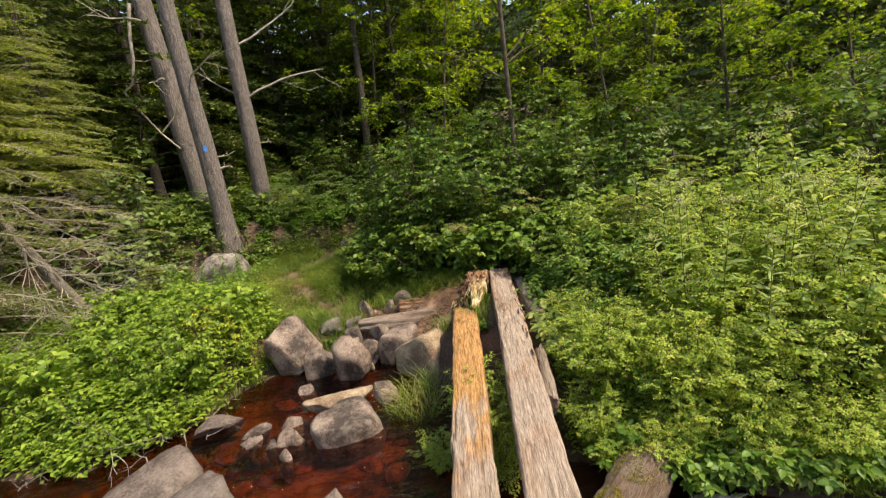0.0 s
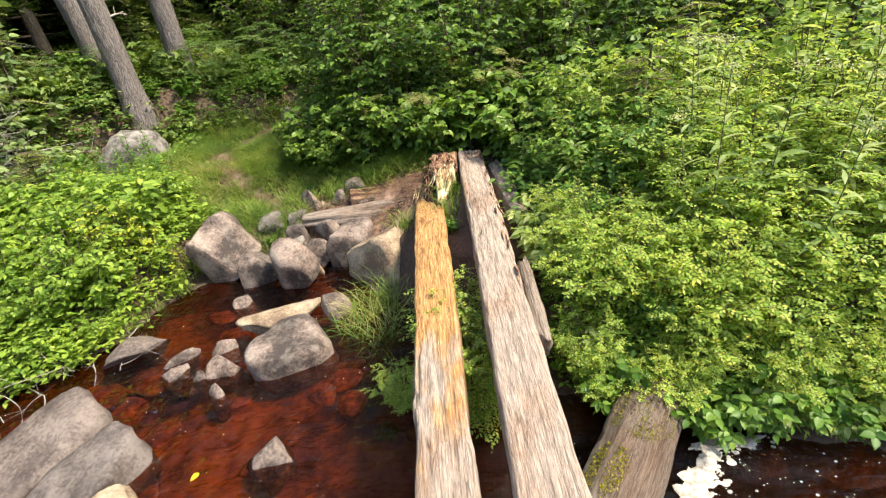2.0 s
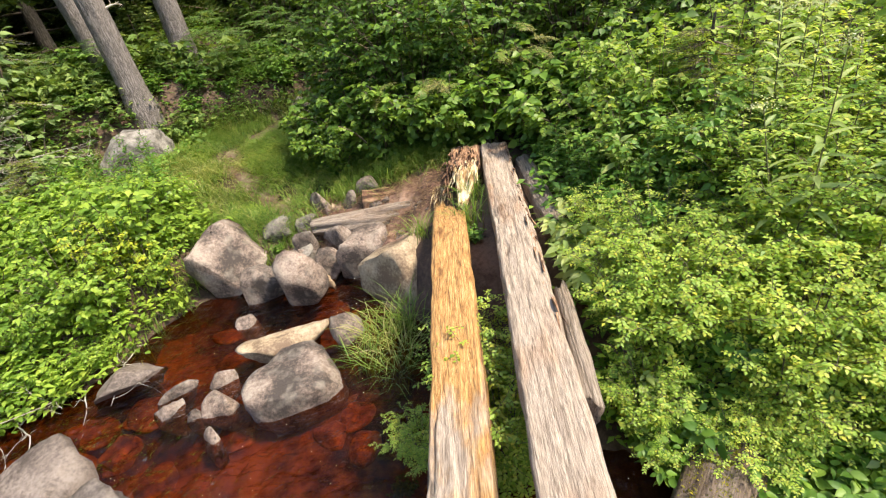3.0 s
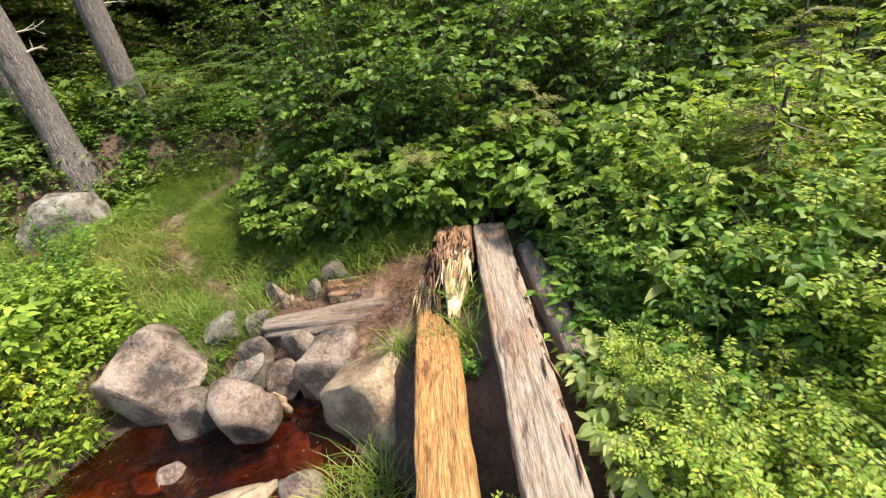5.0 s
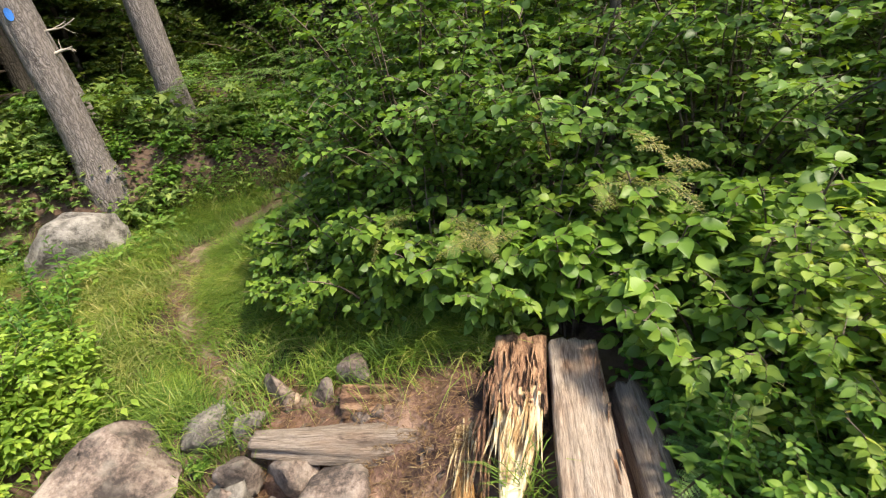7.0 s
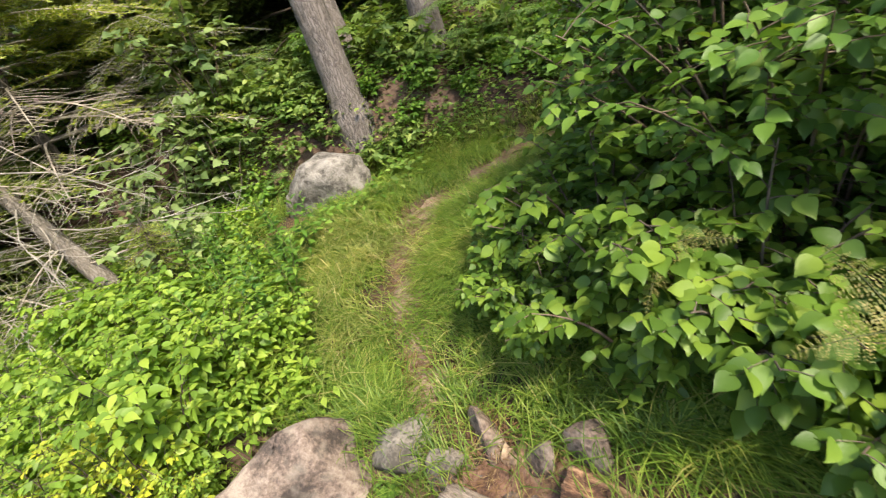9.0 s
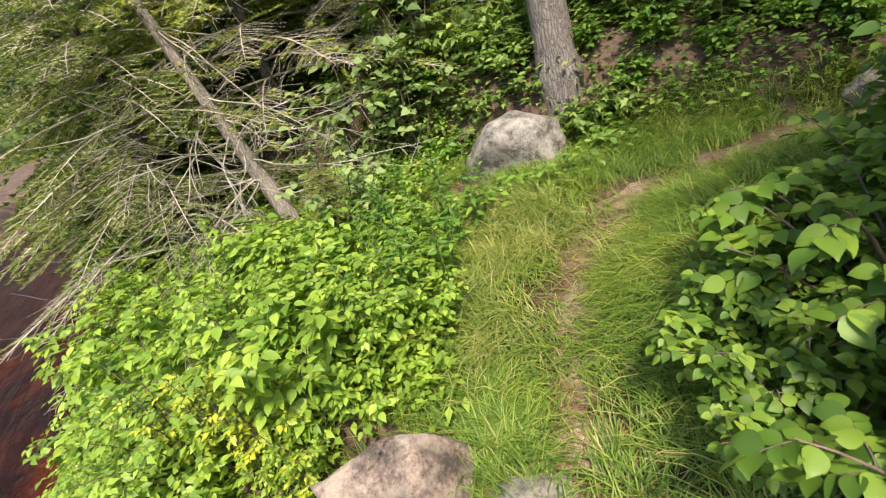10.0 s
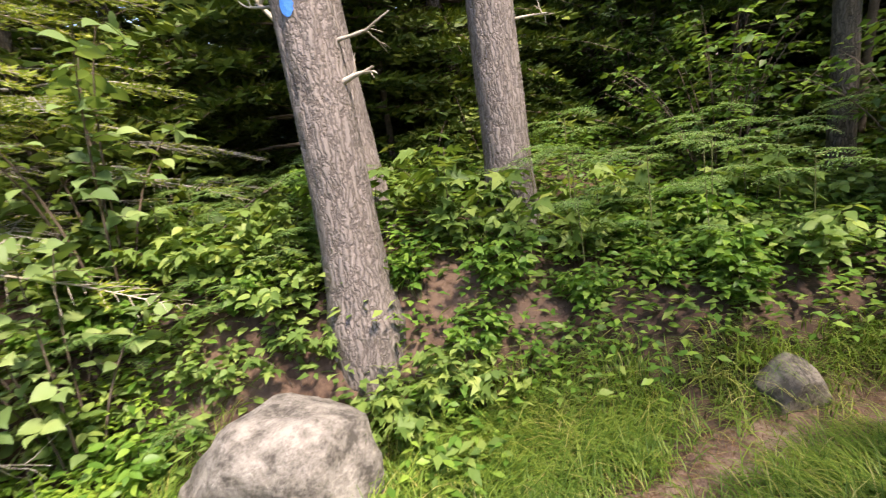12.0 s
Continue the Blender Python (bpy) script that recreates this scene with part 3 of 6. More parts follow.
rock(-1.27, 5.20, -0.72, 0.30, 0.2, 0.32, 10, GRANITE, "flat pink stone packed under the log", 46, 3)
rock(-1.62, 5.24, -0.72, 0.26, 0.2, 0.32, 30, GRANITE, "brown stone in the bank", 47, 3)
rock(-1.40, 4.86, -0.86, 0.10, 0.09, 0.19, 0, PALEROCK, "pale pebble at the waterline", 48, 2)
rock(-1.34, 4.80, -0.86, 0.07, 0.06, 0.15, 0, PALEROCK, "tiny cream pebble at the waterline", 49, 2)
rock(-1.50, 5.66, -0.58, 0.25, 0.2, 0.36, 10, GRANITE, "upright brown stone at the grass edge", 50, 3, 10)
rock(-1.02, 5.76, -0.54, 0.32, 0.26, 0.36, 15, GRANITE, "dark rounded stone at the grass edge", 51, 3)
rock(-1.36, 5.65, -0.52, 0.12, 0.1, 0.15, 0, PALEROCK, "small pale pink stone between two larger ones", 52, 2)
rock(-1.22, 5.68, -0.52, 0.18, 0.15, 0.26, 0, GRANITE, "small brown stone at the grass edge", 53, 2)
rock(-1.93, 5.50, -0.66, 0.40, 0.30, 0.28, 35, GREYROCK, "flat grey stone sunk in the grass", 54, 3)
rock(-1.66, 5.50, -0.66, 0.24, 0.18, 0.28, 50, GREYROCK, "small grey stone sunk in the grass", 55, 3)
rock(-4.34, 7.25, -0.56, 0.90, 0.80, 0.92, 60, BOULDERROCK, "large grey lichened boulder beside the trail", 60, cuts=9, name="boulder", flat=0.22, sharp=0.62)
rock(-2.62, 9.06, -0.24, 0.36, 0.28, 0.32, 8, GREYROCK, "angular grey stone at the trail's edge", 64, 4, 14, tilt=(0, 14))
rock(0.04, 3.95, -0.98, 0.26, 0.3, 0.52, 0, GREYROCK, "grey stone between the two timbers", 62, 3)
rock(0.06, 3.1, -1.0, 0.26, 0.4, 0.3, 0, GREYROCK, "dark stone in the gap between the timbers", 65, 3)
rock(-0.25, 3.2, -1.0, 0.3, 0.34, 0.3, 0, GREYROCK, "dark stone under the broken timber", 63, 3)
r = np.random.default_rng(5)
bed = []
for k in range(150):     # stones of the bed, under water
    x, y = r.uniform(-3.6, 3), r.uniform(0.2, 4.6)
    if y > shore(x) - 0.25 or x > -0.2:
        continue
    w = r.uniform(0.08, 0.40)
    if not bed or len(bed) < 6:
        bed.append(rock_mesh(100 + k, 1, 0.8, 0.5, BEDROCK, 3, 8, 0.2))
    ob = new("bed_stone", bed[k % len(bed)])
    ob.matrix_basis = Matrix.LocRotScale((x, y, -1.08), Euler((0, 0, r.uniform(0, 6.3))), (w, w, w * r.uniform(0.5, 0.95)))
    tagged(ob, "rust-brown stone on the stream bed under water", "stone", "bed stones")

# ---- timbers and logs ----


def timber_mesh(name, mat, width, height, length, seed, worn=0.012, ends=0.03, shape=None):
    """A squared timber along +y, its top's middle at the origin's height: rounded edges, cracks and wear; shape bends it."""
    nx, nz, ny = 22, 14, int(length / 0.016)
    per = []
    for k in range(nx):
        per.append((-0.5 + k / nx, 0.0, 0, 1))
    for k in range(nz):
        per.append((0.5, -k / nz, 1, 0))
    for k in range(nx):
        per.append((0.5 - k / nx, -1.0, 0, -1))
    for k in range(nz):
        per.append((-0.5, -1 + k / nz, -1, 0))
    per = np.array(per)
    m = len(per)
    px, pz = per[:, 0] * width, per[:, 1] * height
    # round the corners
    cx, cz = np.clip(px, -width / 2 + 0.03, width / 2 - 0.03), np.clip(pz, -height + 0.03, -0.03)
    dx, dz = px - cx, pz - cz
    dl = np.maximum(np.hypot(dx, dz), 1e-6)
    corner = (np.abs(dx) > 1e-6) & (np.abs(dz) > 1e-6)
    px = np.where(corner, cx + dx / dl * 0.03, px)
    pz = np.where(corner, cz + dz / dl * 0.03, pz)
    nrm = unit(np.stack([px / width * 2, (pz + height / 2) / height * 2], -1) ** 5)
    V = np.zeros((ny, m, 3))
    ys = np.linspace(0, length, ny)
    for i, y in enumerate(ys):
        bow = 0.010 * noise.noise(Vector((0, y * 0.5, seed)))
        for k in range(m):
            q = Vector((px[k] * 9, y * 0.55, pz[k] * 9 + seed))
            ridge = noise.noise(Vector((px[k] * 34, y * 0.75, pz[k] * 34 + seed)))
            crack = -0.034 * max(0.0, 1 - abs(ridge) / 0.06) * max(0.0, noise.noise(q * 0.9 + Vector((3, 3, 3))) + 0.15)
            lump = worn * noise.noise(q) + 0.006 * noise.noise(Vector((px[k] * 40, y * 6, pz[k] * 40)))
            edge = -0.02 * max(0.0, noise.noise(Vector((px[k] * 3, y * 3.1, seed + 9)))) if corner[k] or abs(px[k]) > width * 0.46 else 0
            dd = crack + lump + edge
            V[i, k] = (px[k] + nrm[k, 0] * dd + bow, y, pz[k] + nrm[k, 1] * dd)
    for k in range(m):      # ragged ends
        V[0, k, 1] -= ends * noise.noise(Vector((px[k] * 30, 0, pz[k] * 30)))
        V[-1, k, 1] += ends * noise.noise(Vector((px[k] * 30, 5, pz[k] * 30)))
    if shape:
        V = shape(V)
    g = Geo()
    i, j = np.meshgrid(np.arange(ny - 1), np.arange(m), indexing="ij")
    g.add(V.reshape(-1, 3), np.stack([i * m + j, (i + 1) * m + j, (i + 1) * m + (j + 1) % m, i * m + (j + 1) % m], -1).reshape(-1, 4))
    for row in (0, ny - 1):
        ring = [row * m + k for k in range(m)]
        g.f.append(tuple(ring if row == 0 else ring[::-1]))
    return g.mesh(name, mat)


def splinters(geo, r, n, box, length, thick, rise, drift=0.0):
    """Torn wood fibres: flat tapered slivers inside a box, running along +y."""
    for _ in range(n):
        x, y, z = (r.uniform(a, b) for a, b in box)
        L, w, t = r.uniform(*length), r.uniform(*thick), r.uniform(0.004, 0.012)
        d = unit(np.array([drift + r.normal(0, 0.10), -1 + 0.05 * r.normal(), rise + r.normal(0, 0.12)]))
        sx = unit(np.cross(d, [0, 0, 1]))
        up = np.cross(sx, d)
        p = np.array([x, y, z])
        e = p + d * L
        bend = p + d * L * 0.5 + up * r.normal(0, 0.008)
        V = [p - sx * w - up * t, p + sx * w - up * t, p + sx * w + up * t, p - sx * w + up * t,
             bend - sx * w * .7 - up * t, bend + sx * w * .7 - up * t, bend + sx * w * .6 + up * t, bend - sx * w * .6 + up * t, e]
        geo.add(V, [(0, 1, 5, 4), (1, 2, 6, 5), (2, 3, 7, 6), (3, 0, 4, 7), (4, 5, 8), (5, 6, 8), (6, 7, 8), (7, 4, 8)])


def log_mesh(name, mat, r, length, seed, rough=0.02, thin=1.0):
    """A round weathered log along +y with cracks."""
    ny, m = int(length / 0.025), 36
    V = np.zeros((ny, m, 3))
    for i in range(ny):
        y = i / (ny - 1) * length
        for k in range(m):
            a = 2 * math.pi * k / m
            c, s_ = math.cos(a), math.sin(a)
            rr = r + rough * noise.noise(Vector((c * 2, y * 1.2, s_ * 2 + seed))) + 0.012 * noise.noise(Vector((c * 9, y * 1.0, s_ * 9 + seed)))
            rr -= 0.03 * max(0, 1 - abs(noise.noise(Vector((c * 5, y * 0.7, s_ * 5 + seed)))) / 0.05) * 0.7
            rr *= thin + (1 - thin) * min(1.0, y / length * 1.6)
            V[i, k] = (c * rr, y, s_ * rr)
    g = Geo()
    i, j = np.meshgrid(np.arange(ny - 1), np.arange(m), indexing="ij")
    g.add(V.reshape(-1, 3), np.stack([i * m + j, (i + 1) * m + j, (i + 1) * m + (j + 1) % m, i * m + (j + 1) % m], -1).reshape(-1, 4))
    g.f.append(tuple(range(m)))
    g.f.append(tuple((ny - 1) * m + k for k in range(m))[::-1])
    return g.mesh(name, mat)


right = thing("timber", pose(0.295, -1.3, 0.0, 0, 0, 0), "long squared grey weathered timber laid across the stream", "timber", "bridge timbers")
part("beam", timber_mesh("beam", TIMBER, 0.255, 0.25, 6.98, 1.0), right)
g = Geo()
splinters(g, np.random.default_rng(2), 70, ((0.085, 0.125), (4.2, 6.9), (-0.05, 0.0)), (0.06, 0.22), (0.003, 0.009), 0.0)
part("rotten_edge", g.mesh("rotten_edge", ROTWOOD, False), right, "crumbling red-brown rotten edge fibres")

def split_off(V):
    """The far end's top is split away: it dips, and breaks off aslant."""
    V = V.copy()
    y, z = V[..., 1], V[..., 2]
    V[..., 2] = z - 0.15 * smooth(5.35, 6.5, y) * smooth(-0.21, -0.05, z)
    stop = 6.50 - 0.42 * smooth(-0.13, 0.13, V[..., 0]) + 0.05 * np.sin(V[..., 0] * 61) + 0.03 * np.sin(V[..., 0] * 143 + 1)
    V[..., 1] = np.minimum(y, stop - 0.12 * smooth(0.0, -0.2, z))
    return V


left = thing("timber", pose(-0.002, -1.3, -0.095, 0, 0, 1.5), "long squared timber, its top split off to bare orange wood", "timber", "bridge timbers")
part("beam", timber_mesh("beam", TIMBER_FRESH, 0.258, 0.25, 6.55, 4.0, shape=split_off), left)
g = Geo()
splinters(g, np.random.default_rng(3), 60, ((-0.13, -0.01), (6.42, 6.72), (-0.17, -0.11)), (0.10, 0.34), (0.002, 0.008), 0.05)
part("splintered_end", g.mesh("splintered_end", SPLINTER, False), left, "pale torn splinters at the break")


def wedge(V):
    """Tapers to a low tongue at its near end."""
    V = V.copy()
    f = smooth(-0.1, 0.55, V[..., 1])
    V[..., 0] = V[..., 0] * (0.30 + 0.70 * f) - 0.05 * (1 - f)
    V[..., 2] = V[..., 2] * (0.35 + 0.65 * f) - 0.10 * (1 - f) + 0.03 * np.abs(np.sin(V[..., 0] * 55 + 2 * V[..., 1])) * f
    return V


stump = thing("timber_end", pose(-0.01, 4.74, -0.012, 0, 0, -2), "broken-off rotten timber end with pale split face", "timber")
part("rotten_body", timber_mesh("rotten_body", ROTWOOD, 0.285, 0.27, 0.50, 7.0, 0.024, 0.06), stump, at=pose(0.0, 0.50, 0))
part("split_tongue", timber_mesh("split_tongue", SPLINTER, 0.21, 0.12, 0.62, 9.0, 0.03, 0.06, wedge), stump, "pale cracked split wood", at=pose(0.01, 0.0, -0.035))
g = Geo()
splinters(g, np.random.default_rng(4), 70, ((-0.10, 0.11), (0.48, 0.66), (-0.05, 0.0)), (0.15, 0.40), (0.005, 0.016), -0.12, -0.12)
part("split_face", g.mesh("split_face", SPLINTER, False), stump, "cream and yellow split wood")
g = Geo()
splinters(g, np.random.default_rng(9), 110, ((-0.15, 0.13), (0.5, 0.95), (-0.03, 0.01)), (0.05, 0.2), (0.002, 0.007), 0.12)
splinters(g, np.random.default_rng(10), 60, ((-0.19, -0.12), (0.3, 0.8), (-0.25, -0.04)), (0.08, 0.28), (0.002, 0.007), 0.1)
part("fibrous_skin", g.mesh("fibrous_skin", ROTWOOD, False), stump, "dark rotten fibres standing up")

third = thing("timber", pose(0.60, 4.2, -0.09, 0, 0, 3), "narrow mossy old timber beside the larger one", "timber", "bridge timbers")
part("beam", timber_mesh("beam", TIMBER_DULL, 0.15, 0.2, 1.25, 11.0, 0.03, 0.08), third)
# no separate plank: stands in for the right timber's own darker chamfered side
strip = thing("timber", pose(0.452, 2.6, -0.075, 0, 0, -2), "narrow strip standing in for the larger timber's darker chamfered side", "timber", "bridge timbers")
part("beam", timber_mesh("beam", TIMBER_DULL, 0.07, 0.12, 0.8, 13.0, 0.022, 0.08), strip)


def moss_patch(geo, r, n, cx, cy, rx, ry, zfun):
    a, q = r.uniform(0, 2 * np.pi, n), np.sqrt(r.uniform(0, 1, n))
    x, y = cx + rx * q * np.cos(a), cy + ry * q * np.sin(a)
    P = np.stack([x, y, zfun(x, y)], -1)
    D = unit(r.normal(size=(n, 3)) * [1, 1, 0.5] + [0, 0, 0.8])
    add_leaves(geo, P, D, unit(r.normal(size=(n, 3))), r.uniform(0.010, 0.024, n), r.uniform(0.004, 0.008, n), True)


sill = thing("log", pose(-1.55, 5.36, -0.465, 1.5, 0, -90), "silver-grey cracked log bedded in the bank", "log")
part("trunk", log_mesh("trunk", TIMBER_DULL, 0.11, 1.27, 3.0, 0.05, 0.65), sill)
behind = thing("log", pose(-1.05, 5.60, -0.37, 0, 0, -88), "red-brown rotten log crumbling into the bank", "log")
part("trunk", log_mesh("trunk", ROTWOOD, 0.10, 0.95, 6.0, 0.05), behind)
wet = thing("log", pose(0.33, 1.60, -0.69, 0, 0, -36), "old mossy waterlogged log lying in the stream", "log")
part("trunk", log_mesh("trunk", TIMBER_OLD, 0.178, 1.32, 8.0, 0.06), wet)
g = Geo()
r = np.random.default_rng(6)
moss_patch(g, r, 900, -0.06, 0.62, 0.09, 0.16, lambda x, y: np.sqrt(np.maximum(0.18 ** 2 - x ** 2, 0)))
moss_patch(g, r, 1800, 0.0, 1.08, 0.16, 0.24, lambda x, y: np.sqrt(np.maximum(0.18 ** 2 - x ** 2, 0)))
part("moss", g.mesh("moss", MOSS), wet, "yellow-green moss")

# ---- foam ----


def foam_mesh(seed, n_lobes, size):
    """A thin, lumpy raft of bubbles."""
    r = np.random.default_rng(seed)
    g = Geo()
    rings, m = 5, 28
    rad = np.array([1 + 0.25 * math.sin(3 * a + seed) + 0.18 * math.sin(7 * a + 2 * seed) + 0.1 * math.sin(13 * a) for a in np.arange(m) * 2 * np.pi / m])
    V = []
    for k in range(rings + 1):
        f = k / rings
        for j in range(m):
            a = j * 2 * np.pi / m
            V.append((size[0] * f * rad[j] * math.cos(a), size[1] * f * rad[j] * math.sin(a), size[2] * (1 - f ** 4) * (1 + 0.5 * r.normal() * (0.3 if k < rings else 0))))
    F = [(k * m + j, k * m + (j + 1) % m, (k + 1) * m + (j + 1) % m, (k + 1) * m + j) for k in range(rings) for j in range(m)]
    g.add(V, F)
    return g.mesh("foam", FOAM)


foam = new("foam")
foam.matrix_basis = pose(0, 0, WATER_Z + 0.004)
tagged(foam, "white stream foam gathered beside the mossy log", "foam", kind="stuff")
g = Geo()
r = np.random.default_rng(8)
for k in range(13):
    q = k / 12
    part("raft", foam_mesh(500 + k, 0, (0.055 + 0.02 * math.sin(5 * k), 0.085, 0.007)), foam, at=pose(0.64 + 0.66 * q + 0.012 * math.sin(7 * k), 1.56 + 0.84 * q, 0.001 * (k % 3), 0, 0, -38 + 14 * math.sin(3 * k)))
for k in range(3):
    part("raft", foam_mesh(520 + k, 0, (0.09, 0.03, 0.006)), foam, at=pose(1.30 + 0.11 * k, 2.42 - 0.01 * k, 0.001 * k, 0, 0, 12))
for k in range(720):     # close rafts beside the log, single bubbles further out
    if k < 450:
        q = r.uniform(0, 1) ** 0.8
        x, y = 0.66 + 0.64 * q + abs(r.normal(0, .06)), 1.56 + 0.84 * q + r.normal(0, .03)
        if r.uniform() < 0.22:
            x, y = r.normal(1.3, .16), 2.40 + r.normal(0, .035)
        s_ = abs(r.normal(0.003, 0.005)) + 0.003
    else:
        x, y = r.normal(1.5, 0.42), r.normal(1.85, 0.36)
        s_ = abs(r.normal(0.0, 0.004)) + 0.002
    if x < 0.65 + 0.77 * (y - 1.6) or y > 2.48:
        continue
    a = np.arange(8) * np.pi / 4
    V = [(x + s_ * math.cos(k) * 1.3, y + s_ * math.sin(k), 0) for k in a] + [(x, y, s_ * 0.3)]
    g.add(V, [(k, (k + 1) % 8, 8) for k in range(8)])
part("bubbles", g.mesh("bubbles", FOAM), foam)

# ---- plant meshes, each built once ----


def shrub_meshes(seed, height, spread, stems, twigs, leaves, leaf, ratio, leafmat, barkmat, lite=False, low=0.2, droop=0.2, flatness=0.7, stem_r=0.012):
    """Stems that arch outwards, twigs along them, leaves in two rows on the twigs. Returns the meshes of wood and leaves."""
    r = np.random.default_rng(seed)
    wood, green = Geo(), Geo()
    P, D, N, S = [], [], [], []
    for k in range(stems):
        az = 2 * np.pi * (k + r.uniform(-.4, .4)) / stems
        rad = spread * math.sqrt(r.uniform(0.02, 1))
        h = height * (1 - 0.35 * (rad / spread) ** 2) * r.uniform(0.75, 1.0)
        base = np.array([0.12 * spread * math.cos(az), 0.12 * spread * math.sin(az), -0.08])
        tip = np.array([rad * math.cos(az), rad * math.sin(az), h])
        mid = np.array([0.35 * rad * math.cos(az), 0.35 * rad * math.sin(az), 0.75 * h])
        pts = curve_pts(base, mid, tip, 9)
        add_tube(wood, pts, stem_r * r.uniform(.7, 1.2), stem_r * 0.25, 4)
        for q in range(twigs):
            t = low + (1 - low) * (q + r.uniform(0, 1)) / twigs
            i = min(int(t * 8), 7)
            p = pts[i] + (pts[i + 1] - pts[i]) * (t * 8 - i)
            ta = r.uniform(0, 2 * np.pi)
            out = np.array([math.cos(ta), math.sin(ta), r.uniform(-0.1, 0.5)]) + 0.5 * np.array([math.cos(az), math.sin(az), 0])
            L = r.uniform(0.45, 1.0) * spread * 0.42 * (1.1 - 0.5 * t)
            e = p + unit(out) * L
            e[2] -= droop * L
            tw = curve_pts(p, (p + e) / 2 + [0, 0, 0.12 * L], e, 4)
            add_tube(wood, tw, stem_r * 0.28, stem_r * 0.1, 3)
            n = max(2, int(leaves * L / (spread * 0.3)))
            u = np.linspace(0.15, 1, n)
            pp = np.stack([np.interp(u, np.linspace(0, 1, 4), tw[:, c]) for c in range(3)], -1)
            along = unit(e - p)
            side = unit(np.cross(along, [0, 0, 1]))
            sg = np.where(np.arange(n) % 2, 1, -1)[:, None]
            d = along * 0.55 + side * sg + r.normal(0, 0.28, (n, 3))
            d[-1] = along
            nn = np.array([0, 0, 1.0]) * flatness + r.normal(0, 0.38, (n, 3)) + 0.25 * unit(pp - [0, 0, height * 0.3])
            P.append(pp); D.append(d); N.append(nn); S.append(r.uniform(0.65, 1.15, n) * leaf)
    P, D, N, S = (np.concatenate(a) for a in (P, D, N, S))
    add_leaves(green, P, D, N, S, S * ratio, lite)
    return wood.mesh("branchwork", barkmat), green.mesh("foliage", leafmat)


def stalk_meshes(seed, height, count, leaf, ratio, leafmat, spread=0.2, pairs=26, flower=False):
    """Upright leafy stalks with narrow leaves all round."""
    r = np.random.default_rng(seed)
    wood, green = Geo(), Geo()
    heads = Geo()
    for _ in range(count):
        a, q = r.uniform(0, 6.28), spread * math.sqrt(r.uniform(0, 1))
        b = np.array([q * math.cos(a), q * math.sin(a), -0.05])
        h = height * r.uniform(0.7, 1)
        e = b + [r.normal(0, .12) * h, r.normal(0, .12) * h, h]
        pts = curve_pts(b, (b + e) / 2 + [0, 0, 0.05 * h], e, 7)
        add_tube(wood, pts, 0.005, 0.002, 4)
        n = int(pairs * r.uniform(.8, 1.2))
        u = np.linspace(0.2, 1, n)
        pp = np.stack([np.interp(u, np.linspace(0, 1, 7), pts[:, c]) for c in range(3)], -1)
        az = np.arange(n) * 2.4 + r.uniform(0, 6)
        d = np.stack([np.cos(az), np.sin(az), 0.15 + 0.7 * u ** 2], -1) + r.normal(0, .12, (n, 3))
        L = leaf * (0.55 + 0.75 * np.sin(np.pi * np.clip(u, 0, .98))) * r.uniform(.8, 1.1, n)
        add_leaves(green, pp, d, np.array([0, 0, 1.0]) + r.normal(0, .25, (n, 3)), L, L * ratio, sag=0.3)
        if flower:
            m = 90
            hp = e + r.normal(0, 1, (m, 3)) * [0.035, 0.035, 0.014]
            add_leaves(heads, hp, r.normal(0, 1, (m, 3)) + [0, 0, .6], r.normal(0, 1, (m, 3)), 0.011, 0.008, True)
    return wood.mesh("stem", STEM), green.mesh("foliage", leafmat), (heads.mesh("flower_head", FLOWER) if flower else None)


def fern_mesh(seed, fronds, length, mat, arch=0.6):
    """Fronds in a ring, each with two rows of cut leaflets."""
    r = np.random.default_rng(seed)
    wood, green = Geo(), Geo()
    for k in range(fronds):
        az = 2 * np.pi * (k + r.uniform(-.35, .35)) / fronds
        L = length * r.uniform(.7, 1.05)
        o = np.array([math.cos(az), math.sin(az), 0])
        pts = curve_pts([0, 0, -0.05], o * L * 0.25 + [0, 0, L * arch], o * L * 0.85 + [0, 0, L * arch * 0.7], 14)
        add_tube(wood, pts, 0.003, 0.001, 3)
        n = 22
        u = np.linspace(0.22, 1, n)
        pp = np.stack([np.interp(u, np.linspace(0, 1, 14), pts[:, c]) for c in range(3)], -1)
        al = unit(np.gradient(pp, axis=0))
        side = unit(np.cross(al, [0, 0, 1]))
        pl = L * 0.24 * np.sin(np.pi * (0.12 + 0.86 * u)) ** 0.8
        for sg in (-1, 1):      # each leaflet is cut into small lobes
            dirs = side * sg + al * 0.35 + r.normal(0, .05, (n, 3))
            dirs = unit(dirs)
            for q in range(7):
                f = 0.08 + q / 7
                ll = pl * 0.30 * (1.05 - 0.8 * q / 7)
                for s2 in (-1, 1):
                    dd = unit(al * s2 + dirs * 0.7)
                    add_leaves(green, pp + dirs * (pl * f)[:, None] - [0, 0, 1] * (pl * 0.25 * f ** 2)[:, None], dd, np.array([0, 0, 1.0]) + r.normal(0, .1, (n, 3)), ll, ll * 0.55, True)
    return wood.mesh("stalk", STEM), green.mesh("frond", mat)


